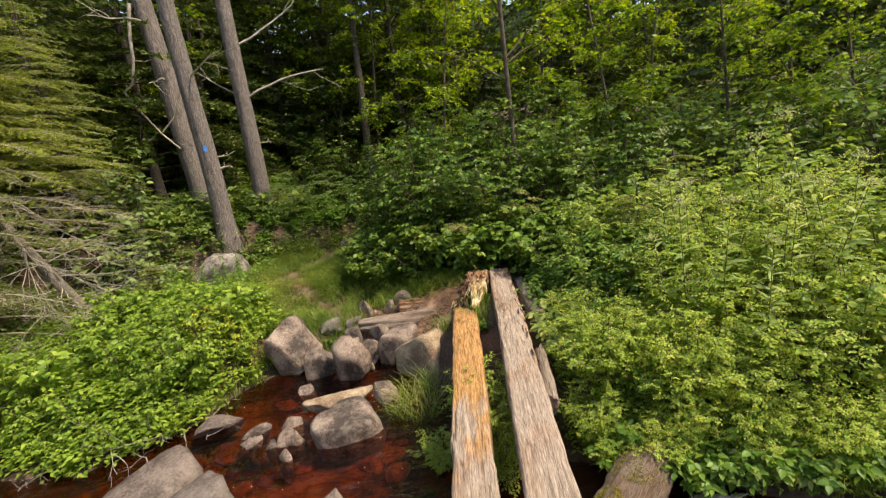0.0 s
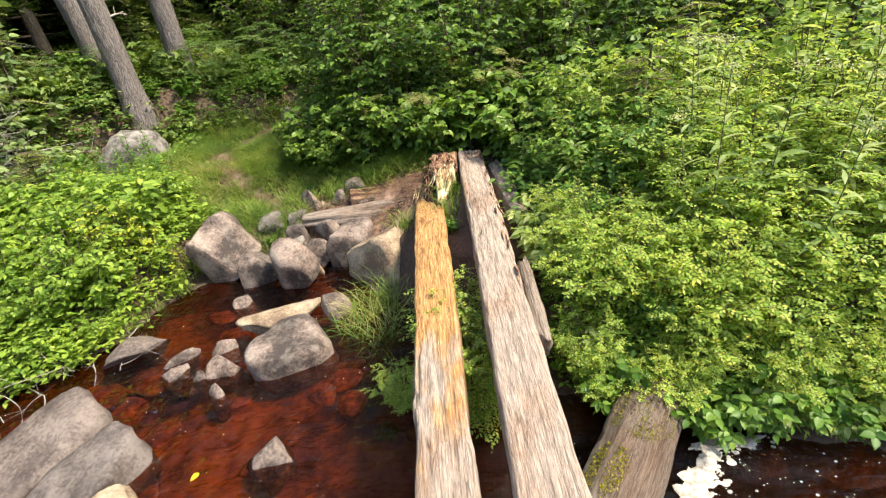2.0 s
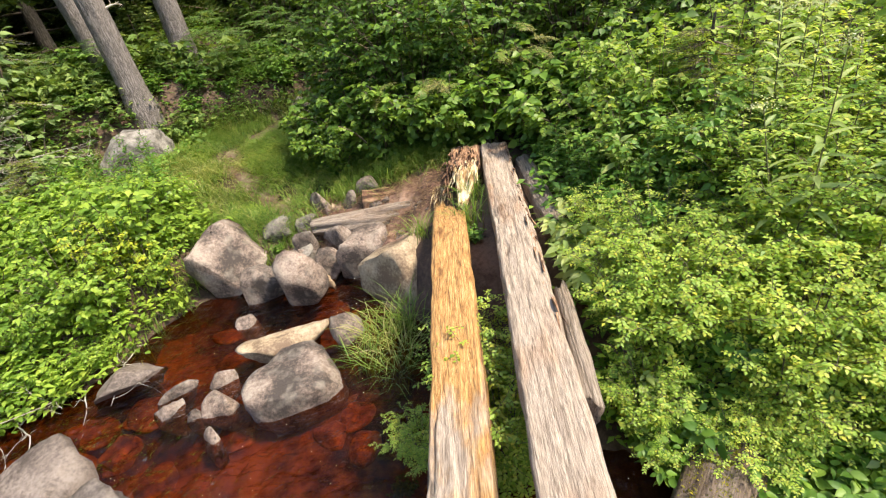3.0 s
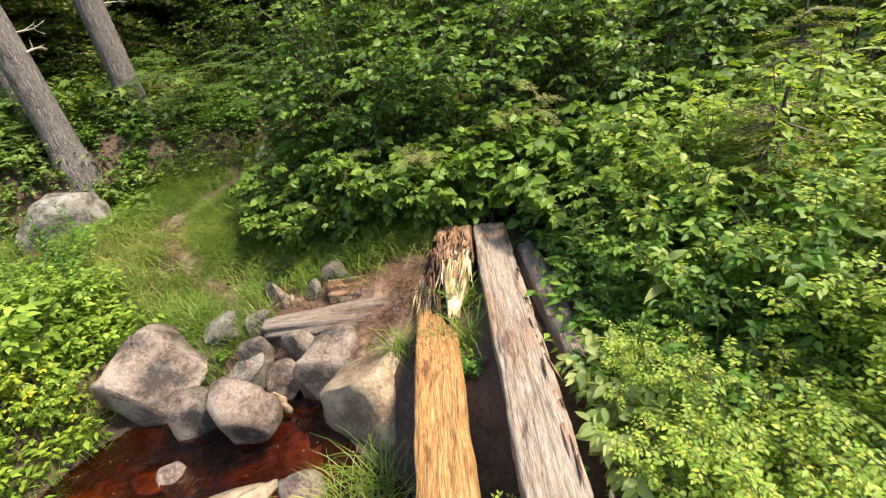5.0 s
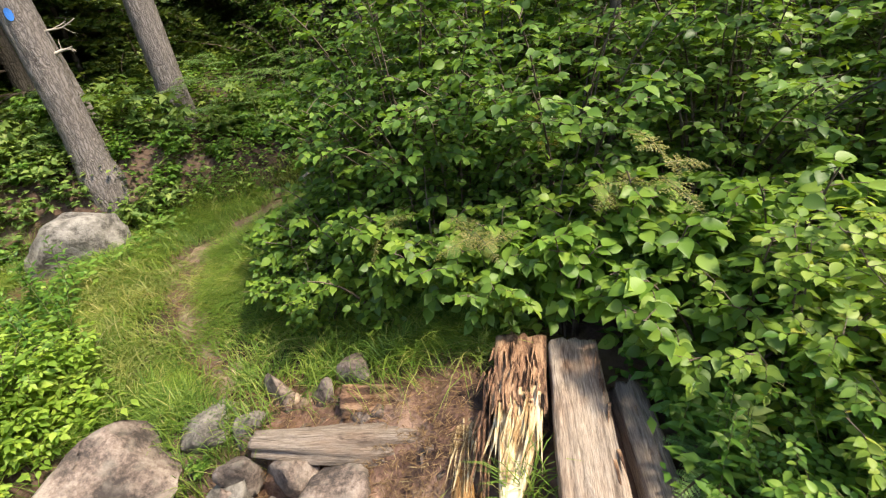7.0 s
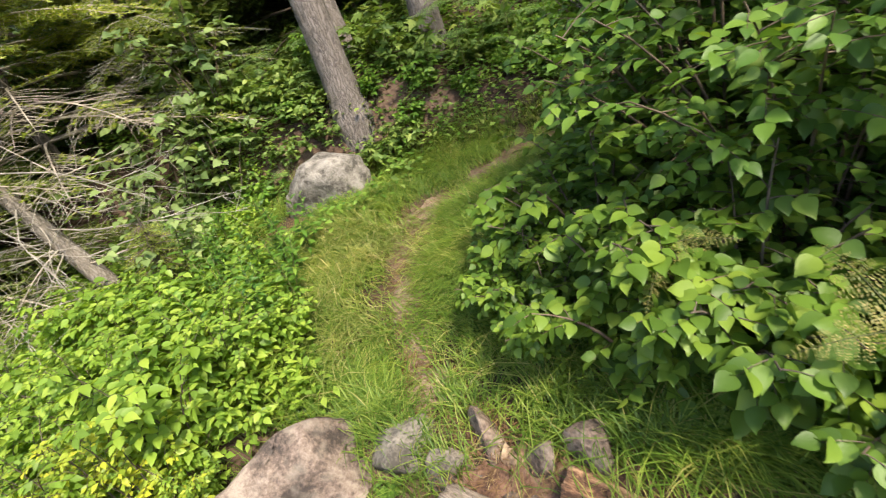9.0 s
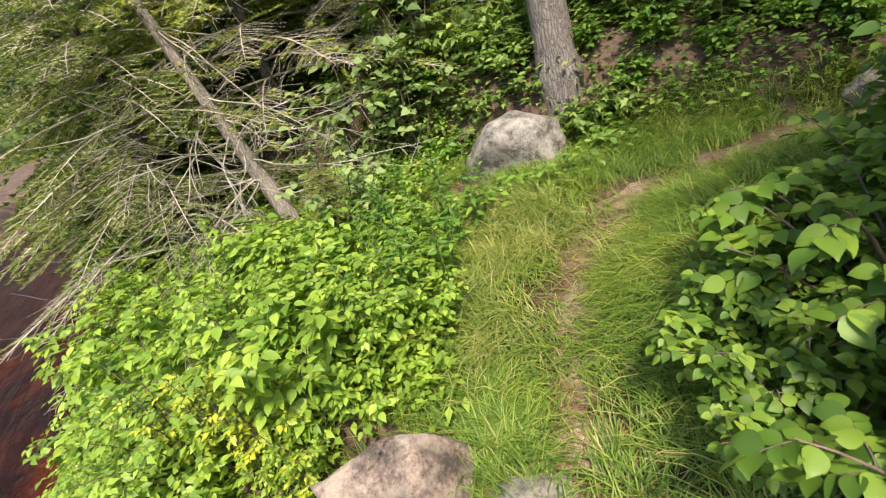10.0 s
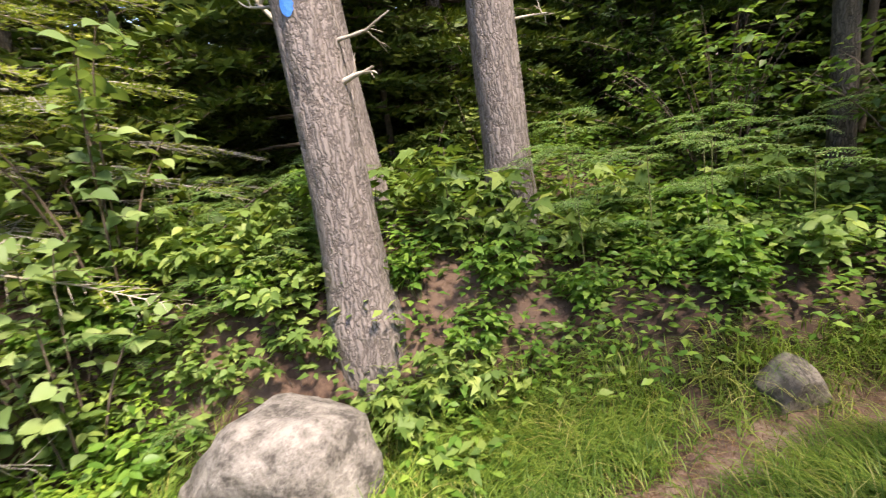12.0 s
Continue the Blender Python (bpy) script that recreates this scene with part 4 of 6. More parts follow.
def bracken_mesh(seed, height, length, mat):
    """A tall stem with a few broad fronds held level."""
    r = np.random.default_rng(seed)
    w, f = Geo(), Geo()
    add_tube(w, [(0, 0, -0.05), (0.01, 0, height * .5), (0.02, 0.01, height)], 0.005, 0.003, 5)
    for k in range(4):
        az = k * 1.6 + r.uniform(-.3, .3)
        L = length * r.uniform(.8, 1.1)
        o = np.array([math.cos(az), math.sin(az), 0])
        b = np.array([0.02, 0.01, height * (0.86 + 0.05 * k)])
        pts = curve_pts(b, b + o * L * .5 + [0, 0, .14 * L], b + o * L + [0, 0, -.08 * L], 12)
        add_tube(w, pts, .003, .001, 3)
        n = 17
        u = np.linspace(.1, 1, n)
        pp = np.stack([np.interp(u, np.linspace(0, 1, 12), pts[:, c]) for c in range(3)], -1)
        al = unit(np.gradient(pp, axis=0))
        side = unit(np.cross(al, [0, 0, 1]))
        pl = L * .36 * (1.03 - u) ** .8
        for sg in (-1, 1):
            dirs = unit(side * sg + al * .4 + r.normal(0, .15, (n, 3)))
            for q in range(8):
                t = .06 + q / 8
                ll = pl * .115 * (1.05 - .6 * q / 8) + .003
                for s2 in (-1, 1):
                    add_leaves(f, pp + dirs * (pl * t)[:, None] - [0, 0, 1] * (pl * .2 * t * t)[:, None], unit(al * s2 + dirs * .6 + r.normal(0, .22, (n, 3))), np.array([0, 0, 1.0]) + r.normal(0, .35, (n, 3)), ll, ll * .6, True)
    return w.mesh("stem", STEM), f.mesh("frond", mat)


def conifer_meshes(seed, height, spread, whorls, per, needle, mat, trunk_r, low=0.08, droop=0.25, dense=46, dead=0, fat=0.12, twigs=True, gap=0.11, bark=None):
    """A spruce: a tapered trunk, boughs in whorls, side twigs, needles; dead = bare lower boughs."""
    r = np.random.default_rng(seed)
    trunk, wood, green = Geo(), Geo(), Geo()
    add_tube(trunk, [(0.03 * r.normal(), 0.03 * r.normal(), z) for z in np.linspace(-0.2, height, 9)], trunk_r, 0.01, 9)
    P, D = [], []
    for k in range(whorls):
        f = low + (0.98 - low) * k / whorls
        z = f * height
        L0 = spread * (1 - f) ** 0.75 + 0.1
        for q in range(per):
            az = r.uniform(0, 6.28)
            L = L0 * r.uniform(.65, 1.1)
            o = np.array([math.cos(az), math.sin(az), 0])
            b, e = np.array([0, 0, z]), o * L + [0, 0, z - droop * L]
            pts = curve_pts(b, o * L * 0.5 + [0, 0, z + 0.03 * L], e, 6)
            add_tube(wood, pts, 0.006 + 0.012 * L / spread, 0.002, 3)
            side = np.array([-o[1], o[0], 0])
            nt = max(4, int(L / gap))
            for t in np.linspace(0.2 if k >= dead else 0.4, 1, nt):
                p = np.array([np.interp(t, np.linspace(0, 1, 6), pts[:, c]) for c in range(3)])
                for sg in (-1, 1):
                    tl = 0.42 * L * (1.08 - t) * r.uniform(.5, 1.1) + 0.06
                    d = unit(side * sg * 0.8 + o * 0.75 + [0, 0, r.normal(-.08, .12)])
                    e2 = p + d * tl - [0, 0, 0.2 * tl]
                    if twigs:
                        add_tube(wood, [p, (p + e2) / 2 + [0, 0, .01], e2], 0.0028, 0.001, 3)
                    if k < dead and r.uniform() < 0.75:
                        continue
                    n = max(6, int(tl * dense))
                    u = r.uniform(0.05, 1, n)[:, None]
                    P.append(p + (e2 - p) * u)
                    nd = d * 0.7 + np.cross(d, unit(r.normal(size=(n, 3)))) * 0.9
                    nd[:, 2] = nd[:, 2] * 0.5 + 0.12
                    D.append(nd)
    P, D = np.concatenate(P), unit(np.concatenate(D))
    n = len(P)
    Sd = unit(np.cross(D, r.normal(size=(n, 3))))
    L = needle * r.uniform(.7, 1.2, n)[:, None]
    V = np.stack([P - Sd * L * fat, P + Sd * L * fat, P + D * L], 1).reshape(-1, 3)
    green.v.append(V)
    green.f = np.arange(n * 3).reshape(-1, 3).tolist()
    return trunk.mesh("trunk", DARKBARK), wood.mesh("branchwork", bark or TWIG), green.mesh("foliage", mat, False)


def crown_meshes(seed, height, spread, leaf, mat, bark, trunk_r=0.09, first=0.35, limbs=16, leaves=26):
    """A broadleaf tree: tapered trunk, limbs, twigs and separate leaves."""
    r = np.random.default_rng(seed)
    trunk, green = Geo(), Geo()
    lean = r.normal(0, .25, 2)
    tr = curve_pts([0, 0, -0.3], [lean[0] * .3, lean[1] * .3, height * .5], [lean[0], lean[1], height], 12)
    add_tube(trunk, tr, trunk_r, 0.012, 9)
    P, D, S = [], [], []
    for k in range(limbs):
        f = first + (1 - first) * (k + r.uniform(0, 1)) / limbs
        p = np.array([np.interp(f, np.linspace(0, 1, 12), tr[:, c]) for c in range(3)])
        az = r.uniform(0, 6.28)
        L = spread * r.uniform(.55, 1.0) * (1.15 - 0.7 * (f - first) / (1 - first))
        e = p + np.array([math.cos(az), math.sin(az), r.uniform(.1, .6)]) * L
        lm = curve_pts(p, (p + e) / 2 + [0, 0, .15 * L], e, 6)
        add_tube(trunk, lm, trunk_r * 0.28, 0.004, 4)
        for t in np.linspace(0.25, 1, 11):
            b = np.array([np.interp(t, np.linspace(0, 1, 6), lm[:, c]) for c in range(3)])
            d = unit(r.normal(size=3) * [1, 1, .35] + [0, 0, .05])
            tl = spread * r.uniform(.18, .38)
            u = np.sort(r.uniform(0, 1, leaves))[:, None]
            add_tube(trunk, [b, b + d * tl], 0.004, 0.001, 3)
            sd = unit(np.cross(d, [0, 0, 1]))
            P.append(b + d * tl * u - [0, 0, .1] * u ** 2 + r.normal(0, .02, (leaves, 3)))
            D.append(d * 0.5 + sd * r.choice([-1, 1], (leaves, 1)) + r.normal(0, .3, (leaves, 3)))
            S.append(r.uniform(.7, 1.15, leaves) * leaf)
    P, D, S = (np.concatenate(a) for a in (P, D, S))
    add_leaves(green, P, D, np.array([0, 0, 1.0]) + r.normal(0, .4, P.shape), S, S * 0.62, True)
    return trunk.mesh("trunk", bark), green.mesh("crown", mat)


def place(name, meshes, x, y, label, category, group="", scale=1.0, yaw=None, z=None, tilt=(0, 0)):
    """A plant standing on the ground; its meshes are shared between alike plants."""
    yaw = rng.uniform(0, 360) if yaw is None else yaw
    zz = float(ground_z(x, y)) if z is None else z
    ob = thing(name, pose(x, y, zz, tilt[0], tilt[1], yaw) @ Matrix.Scale(scale, 4), label, category, group)
    for me in meshes:
        if me:
            p = part(me.name.split(".")[0], me, ob)
            if me.name.startswith("flower"):
                tagged(p, kind="stuff")
    return ob

# ---- the large trees ----


def trunk_mesh(seed, r0, r1, height, lean, flare=1.35):
    """A tall bare trunk with a root flare and bark plates standing proud."""
    ny, m = int(height / 0.05), 40
    V = np.zeros((ny, m, 3))
    for i in range(ny):
        z = -0.4 + i / (ny - 1) * (height + 0.4)
        f = max(z, 0) / height
        rr = r0 + (r1 - r0) * f
        rr *= 1 + (flare - 1) * math.exp(-max(z, 0) / 0.22)
        cx, cy = lean[0] * f + 0.03 * noise.noise(Vector((0, seed, z * .4))), lean[1] * f
        for k in range(m):
            a = 2 * math.pi * k / m
            c, s_ = math.cos(a), math.sin(a)
            plate = abs(noise.noise(Vector((c * 4.5, s_ * 4.5 + seed, z * 1.6))))
            q = rr * (1 + 0.05 * noise.noise(Vector((c * 1.3, s_ * 1.3 + seed, z * .8)))) - 0.022 * max(0, 1 - plate / 0.10)
            V[i, k] = (cx + c * q, cy + s_ * q, z)
    g = Geo()
    i, j = np.meshgrid(np.arange(ny - 1), np.arange(m), indexing="ij")
    g.add(V.reshape(-1, 3), np.stack([i * m + j, i * m + (j + 1) % m, (i + 1) * m + (j + 1) % m, (i + 1) * m + j], -1).reshape(-1, 4))
    return g.mesh("trunk", BARK)


def branch(geo, r, p, d, L, r0, forks=2, wiggle=0.12, level=0):
    """A bare crooked branch with side twigs."""
    pts = [np.array(p, float)]
    d = unit(np.array(d, float))
    n = 7
    for _ in range(n):
        d = unit(d + r.normal(0, wiggle, 3))
        pts.append(pts[-1] + d * L / n)
    add_tube(geo, pts, r0, r0 * 0.3, 5 if level == 0 else 3)
    if level < 2:
        for _ in range(forks):
            i = r.integers(2, n)
            branch(geo, r, pts[i], unit(d + r.normal(0, .6, 3)), L * r.uniform(.35, .6), r0 * 0.5, forks, wiggle, level + 1)


def pine(x, y, base, r0, height, lean, label, seed, limbs, paint=None):
    ob = thing("pine_tree", pose(x, y, base), label, "tree", "pines by the trail")
    part("trunk", trunk_mesh(seed, r0, r0 * 0.55, height, lean), ob)
    r = np.random.default_rng(seed)
    for h, az, L, rr, up in limbs:
        g = Geo()
        f = h / height
        branch(g, r, (lean[0] * f + 0.8 * r0 * math.cos(az), lean[1] * f + 0.8 * r0 * math.sin(az), h), (math.cos(az), math.sin(az), up), L, rr, 2)
        part("dead_branch", g.mesh("dead_branch", DEADWOOD), ob, "bare grey dead branch")
    if paint:
        h, az = paint
        g = Geo()
        f = h / height
        rr = r0 + (r0 * 0.55 - r0) * f + 0.012
        V, F = [], []
        for a in range(7):
            for b in range(7):
                u, v = (a - 3) / 3, (b - 3) / 3
                k = math.sqrt(max(0.0, 1 - 0.5 * v * v)) * (1 + 0.1 * math.sin(5 * a + 3 * b))
                ang = az + 0.034 / rr * u * k
                V.append((lean[0] * f + rr * math.cos(ang), lean[1] * f + rr * math.sin(ang), h + 0.055 * v * math.sqrt(max(0.0, 1 - 0.5 * u * u))))
        F = [(a * 7 + b, a * 7 + b + 1, (a + 1) * 7 + b + 1, (a + 1) * 7 + b) for a in range(6) for b in range(6)]
        g.add(V, F)
        part("paint_mark", g.mesh("paint_mark", BLUEPAINT), ob, "blue painted trail mark")
    return ob


pine(-4.42, 7.98, float(ground_z(-4.42, 7.98)) - 0.05, 0.165, 8.5, (-0.25, -0.1), "tall grey-barked pine with a blue trail mark", 21,
     [(1.45, 0.3, 0.35, 0.012, .4), (1.25, 0.2, 0.22, 0.02, .2), (1.7, 3.4, .3, .01, 0), (2.8, -0.5, 0.9, 0.016, .3)], (1.62, -1.05))
leaning_pine = pine(-5.05, 8.65, float(ground_z(-5.05, 8.65)) - 0.05, 0.20, 8.5, (-0.75, 0.1), "tall reddish pine trunk behind its neighbour", 22,
     [(2.6, -1.2, 1.0, 0.014, .1), (3.6, -1.6, 1.2, 0.02, -.1)])
hung = np.array([(-5.52, 8.5, 4.75), (-5.60, 8.42, 4.2), (-5.63, 8.4, 3.8), (-5.74, 8.4, 3.42), (-5.95, 8.4, 3.30), (-5.72, 8.4, 2.9), (-5.45, 8.4, 2.5), (-5.20, 8.45, 2.2)]) - [-5.05, 8.65, float(ground_z(-5.05, 8.65)) - 0.05]
g = Geo()
add_tube(g, hung, 0.032, 0.014, 6)
add_tube(g, [hung[-2], hung[-2] + [.3, 0, .25], hung[-2] + [.5, 0, .62]], 0.016, 0.006, 5)
add_tube(g, [hung[2], hung[2] + [.2, 0, -.05], hung[2] + [.42, 0, -.02]], 0.012, 0.005, 5)
part("dead_branch", g.mesh("dead_branch", DEADWOOD), leaning_pine, "crooked bleached branch hanging broken")
pine(-4.24, 9.35, float(ground_z(-4.24, 9.35)) - 0.05, 0.172, 8.5, (-0.02, 0.1), "tall grey-barked pine with long dead limbs", 23,
     [(2.3, 0.1, 1.6, 0.028, .55), (3.3, 0.4, 1.9, 0.024, .35), (2.4, 3.0, .8, 0.014, .8), (1.4, 0.6, .25, .012, .3)])

# leaning snag with dead twigs
snag = thing("leaning_tree", pose(-5.05, 5.38, float(ground_z(-5.05, 5.38)) - 0.1), "leaning grey half-dead spruce with bare twigs", "tree")
g = Geo()
add_tube(g, curve_pts((0.1, 0.03, 0), (-0.2, -0.1, 0.6), (-1.1, -0.45, 3.0), 14), 0.098, 0.035, 12)
part("trunk", g.mesh("trunk", SNAGBARK), snag)
r = np.random.default_rng(31)
for k in range(34):
    f = r.uniform(0.12, 0.95)
    p = curve_pts((0.1, 0.03, 0), (-0.2, -0.1, 0.6), (-1.1, -0.45, 3.0), 50)[int(f * 49)]
    g = Geo()
    az = r.uniform(-2.6, 1.5)
    branch(g, r, p, (math.cos(az), math.sin(az), r.uniform(-.5, .25)), r.uniform(.7, 1.5), 0.008, 4, 0.10)
    part("dead_branch", g.mesh("dead_branch", DEADWOOD), snag, "bare grey dead twigs")

# ---- shrubs and herbs ----
TALLHERBS = [shrub_meshes(55 + k, 0.95, 0.5, 15, 11, 8, 0.056, 0.55, WEED, STEM, low=0.2, stem_r=0.005) for k in range(2)]
HAZELS = [shrub_meshes(40 + k, 2.3, 1.15, 21, 18, 12, 0.072, 0.74, HAZEL, TWIG, low=0.12) for k in range(2)]
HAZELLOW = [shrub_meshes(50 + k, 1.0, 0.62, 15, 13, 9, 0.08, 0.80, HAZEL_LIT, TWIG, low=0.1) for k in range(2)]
BROADHAZEL = [shrub_meshes(46 + k, 1.0, 0.5, 9, 8, 6, 0.118, 0.74, BRIGHTLEAF, TWIG, low=0.25, droop=.3) for k in range(2)]
SPIREAS = [shrub_meshes(60 + k, 0.95, 0.55, 26, 16, 13, 0.036, 0.60, SPIREA, TWIG, True, low=0.2, stem_r=0.005, droop=0.1, flatness=1.3) for k in range(2)]
WILLOWS = [shrub_meshes(70, 0.95, 0.62, 18, 13, 10, 0.066, 0.66, YELLOWGREEN, TWIG, True, low=0.15, stem_r=0.007), shrub_meshes(71, 1.2, 0.5, 11, 9, 8, 0.095, 0.62, YELLOWGREEN, TWIG, low=0.15, stem_r=0.007)]
BROADWEEDS = [shrub_meshes(80 + k, 0.5, 0.33, 12, 7, 6, 0.085, 0.62, WEED, STEM, low=0.25, stem_r=0.004) for k in range(2)]
SEEDLINGS = [shrub_meshes(90 + k, 0.55, 0.35, 5, 5, 5, 0.11, 1.0, MAPLE, TWIG, "lobed", low=0.4, stem_r=0.004) for k in range(2)]
STALKS = [stalk_meshes(100 + k, 1.3, 1, 0.11, 0.2, PALEWEED, 0.01, 38, True) for k in range(3)]
TALLWEEDS = [stalk_meshes(110 + k, 0.8, 1, 0.095, 0.26, WEED, 0.01, 28) for k in range(3)]
FERNS = [fern_mesh(120 + k, 6, 0.62, FERN, 0.5) for k in range(2)]
SAPLINGS = [crown_meshes(140 + k, 4.2, 1.3, 0.085, CANOPY, TWIG, 0.035, 0.3, 18, 16) for k in range(2)]

for n, (x, y, sc) in enumerate([(-0.45, 6.85, .85), (-0.75, 7.15, 1.0), (0.35, 7.0, 1.0), (-0.2, 8.0, 1.15), (-1.2, 7.7, 0.85), (1.4, 7.1, 1.0), (-0.5, 9.1, 1.1), (0.9, 8.4, 1.2), (2.4, 7.3, 1.05), (2.2, 8.8, 1.25)]):
    place("hazel_shrub", HAZELS[n % 2], x, y, "broad leafy green hazel shrub arching over the bank", "shrub", "hazel shrubs", sc)
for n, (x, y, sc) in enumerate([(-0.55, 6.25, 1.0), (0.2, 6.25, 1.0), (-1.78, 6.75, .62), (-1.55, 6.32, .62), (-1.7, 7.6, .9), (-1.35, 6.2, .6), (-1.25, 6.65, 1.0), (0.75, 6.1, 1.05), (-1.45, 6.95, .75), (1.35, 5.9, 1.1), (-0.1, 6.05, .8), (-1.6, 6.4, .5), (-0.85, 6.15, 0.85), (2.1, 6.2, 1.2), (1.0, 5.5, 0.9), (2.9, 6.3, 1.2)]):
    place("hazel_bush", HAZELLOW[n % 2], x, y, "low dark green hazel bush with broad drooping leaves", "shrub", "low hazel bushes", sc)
for n, (x, y, sc) in enumerate([(0.30, 5.98, .85), (0.78, 5.85, .9), (-0.08, 6.05, .75), (0.62, 6.2, 1.0), (1.05, 6.0, .9)]):
    place("broad_hazel_bush", BROADHAZEL[n % 2], x, y, "hazel bush with large bright drooping leaves above the timbers", "shrub", "broad-leaved hazels", sc)
for n, (x, y, sc) in enumerate([(2.0, 3.4, 1.0), (2.3, 3.2, 1.0), (1.75, 3.55, 1.0), (2.6, 3.35, 1.1), (2.2, 3.9, 1.25), (1.7, 3.95, 1.05), (0.85, 3.3, .72), (1.2, 3.2, .8), (1.05, 3.5, .8), (1.5, 3.3, .85), (1.4, 2.85, .7), (1.8, 2.8, .75), (1.95, 3.15, .85), (1.65, 3.05, .8), (1.0, 3.2, .85), (1.5, 2.95, .85), (1.75, 3.5, 1.0), (2.2, 2.9, .95), (2.5, 3.6, 1.15), (2.3, 4.5, 1.2),
                                (3.0, 3.0, 1.1), (3.2, 4.2, 1.3), (2.2, 5.3, 1.2), (3.0, 5.2, 1.35), (0.82, 2.95, .6), (3.8, 3.4, 1.3), (4.0, 4.8, 1.4), (0.85, 3.9, .6), (1.3, 2.72, .55), (1.14, 2.66, .5), (1.75, 2.62, .6), (2.2, 2.5, .65), (2.7, 2.5, .7), (3.3, 2.5, .8), (0.9, 2.75, .45), (4.2, 2.6, .9)]):
    place("spirea_bush", SPIREAS[n % 2], x, y, "dense light green small-leaved spirea bush on the bank", "shrub", "spirea bushes", sc)
for n, (x, y, sc) in enumerate([(-3.15, 4.25, .85), (-2.95, 4.85, .8), (-3.5, 4.7, .75), (-3.7, 4.1, .72), (-3.05, 5.3, .65), (-4.1, 4.4, .68), (-4.5, 3.95, .7), (-3.7, 5.2, .58), (-5.0, 4.2, .7), (-4.4, 4.9, .6), (-3.35, 3.95, .55), (-3.9, 3.6, .55), (-4.4, 3.65, .6), (-2.98, 4.2, .55), (-5.0, 3.6, .65), (-5.6, 3.8, .7), (-5.3, 4.5, .65), (-6.2, 4.1, .8), (-2.85, 4.75, .5), (-4.9, 3.75, .8), (-5.5, 3.85, .8), (-6.1, 3.9, .85), (-6.9, 3.95, .95), (-4.4, 3.75, .75)] + [(x, float(shore(x)) + 0.14, 0.38) for x in (-3.05, -3.3, -3.55, -3.8, -4.1, -4.4, -4.75, -5.1, -5.5)]):
    place("willow_bush", WILLOWS[n % 2], x, y, "sunlit yellow-green leafy bush on the stream bank", "shrub", "yellow-green bushes", sc)
for n, (x, y, sc) in enumerate([(1.95, 3.2, 1.2), (2.1, 3.6, 1.25), (2.4, 3.2, 1.25), (2.0, 4.2, 1.2), (2.7, 3.8, 1.3), (2.9, 3.3, 1.3)]):
    for q in range(3):
        place("flowering_stalk", STALKS[(n + q) % 3], x + rng.normal(0, .2), y + rng.normal(0, .2), "tall pale green stalk topped with cream flowers", "wildflower", "flowering stalks", sc * rng.uniform(.9, 1.22), tilt=rng.normal(0, 6, 2))
for n, (x, y, sc) in enumerate([(-3.15, 5.85, 1.0), (-3.4, 6.0, 1.05), (-3.0, 5.65, .9), (-3.7, 6.2, 1.0), (-3.9, 5.8, 1.0), (-4.6, 6.1, .9), (0.95, 4.2, .9), (0.8, 4.9, .8), (0.95, 2.75, .5), (1.3, 2.75, .55), (-3.5, 5.6, 1.0), (-4.5, 5.9, .9)]):
    for q in range(7):
        place("tall_weed", TALLWEEDS[(n + q) % 3], x + rng.normal(0, .14), y + rng.normal(0, .14), "upright green weed with narrow leaves", "weed", "tall weeds", sc * rng.uniform(.6, 1.05), tilt=rng.normal(0, 7, 2))
r = np.random.default_rng(77)
spots = [(-5.0, 6.9), (-5.3, 7.5), (-4.9, 7.6), (-5.6, 6.8), (-4.8, 6.2), (-5.4, 6.3), (-3.9, 8.6), (-3.5, 8.9), (-3.2, 9.3), (-2.9, 9.5), (-3.6, 9.6), (-3.1, 9.9), (-2.6, 9.9), (-3.9, 8.3),
         (1.0, 2.85), (1.3, 3.05), (1.75, 2.75), (2.1, 2.6), (0.8, 3.4), (-0.55, 2.9), (0.02, 3.1), (0.05, 3.5), (0.0, 4.4), (-1.95, 5.3), (-1.85, 5.15), (-1.6, 9.6), (-0.9, 9.9), (-3.4, 10.3), (2.6, 2.6), (0.78, 5.3), (0.8, 4.4)]
for n, (x, y) in enumerate(spots):
    place("leafy_weed", BROADWEEDS[n % 2], x, y, "low leafy green undergrowth plant", "weed", "undergrowth plants", r.uniform(.45, .9) * (0.5 if -2.1 < x < 0.2 and y < 6 else 1))
for n, (x, y, sc) in enumerate([(-4.1, 7.75, .9), (-3.95, 8.05, .8), (-4.0, 8.8, 1.2), (-4.35, 8.75, 1.4), (-3.7, 9.2, .9), (-4.6, 7.6, .7), (-3.8, 9.9, 1.2), (-2.9, 10.4, 1.2), (-5.1, 7.9, 1.0), (-4.7, 8.4, 1.1)]):
    place("maple_seedling", SEEDLINGS[n % 2], x, y, "young maple seedling with bright green leaves", "sapling", "maple seedlings", sc)
for n, (x, y, sc) in enumerate([(-3.75, 9.4, 1.1), (-3.3, 9.8, 1.0), (-3.9, 9.75, 1.2), (-4.9, 8.2, 1.0), (-2.7, 10.2, 1.0), (-3.5, 10.4, 1.2), (-4.7, 9.6, 1.2), (-5.2, 7.2, .9), (-4.9, 5.9, .9), (-2.2, 10.9, 1.1), (0.85, 5.0, .7)]):
    place("fern", FERNS[n % 2], x, y, "arching green bracken fern", "fern", "ferns", sc)
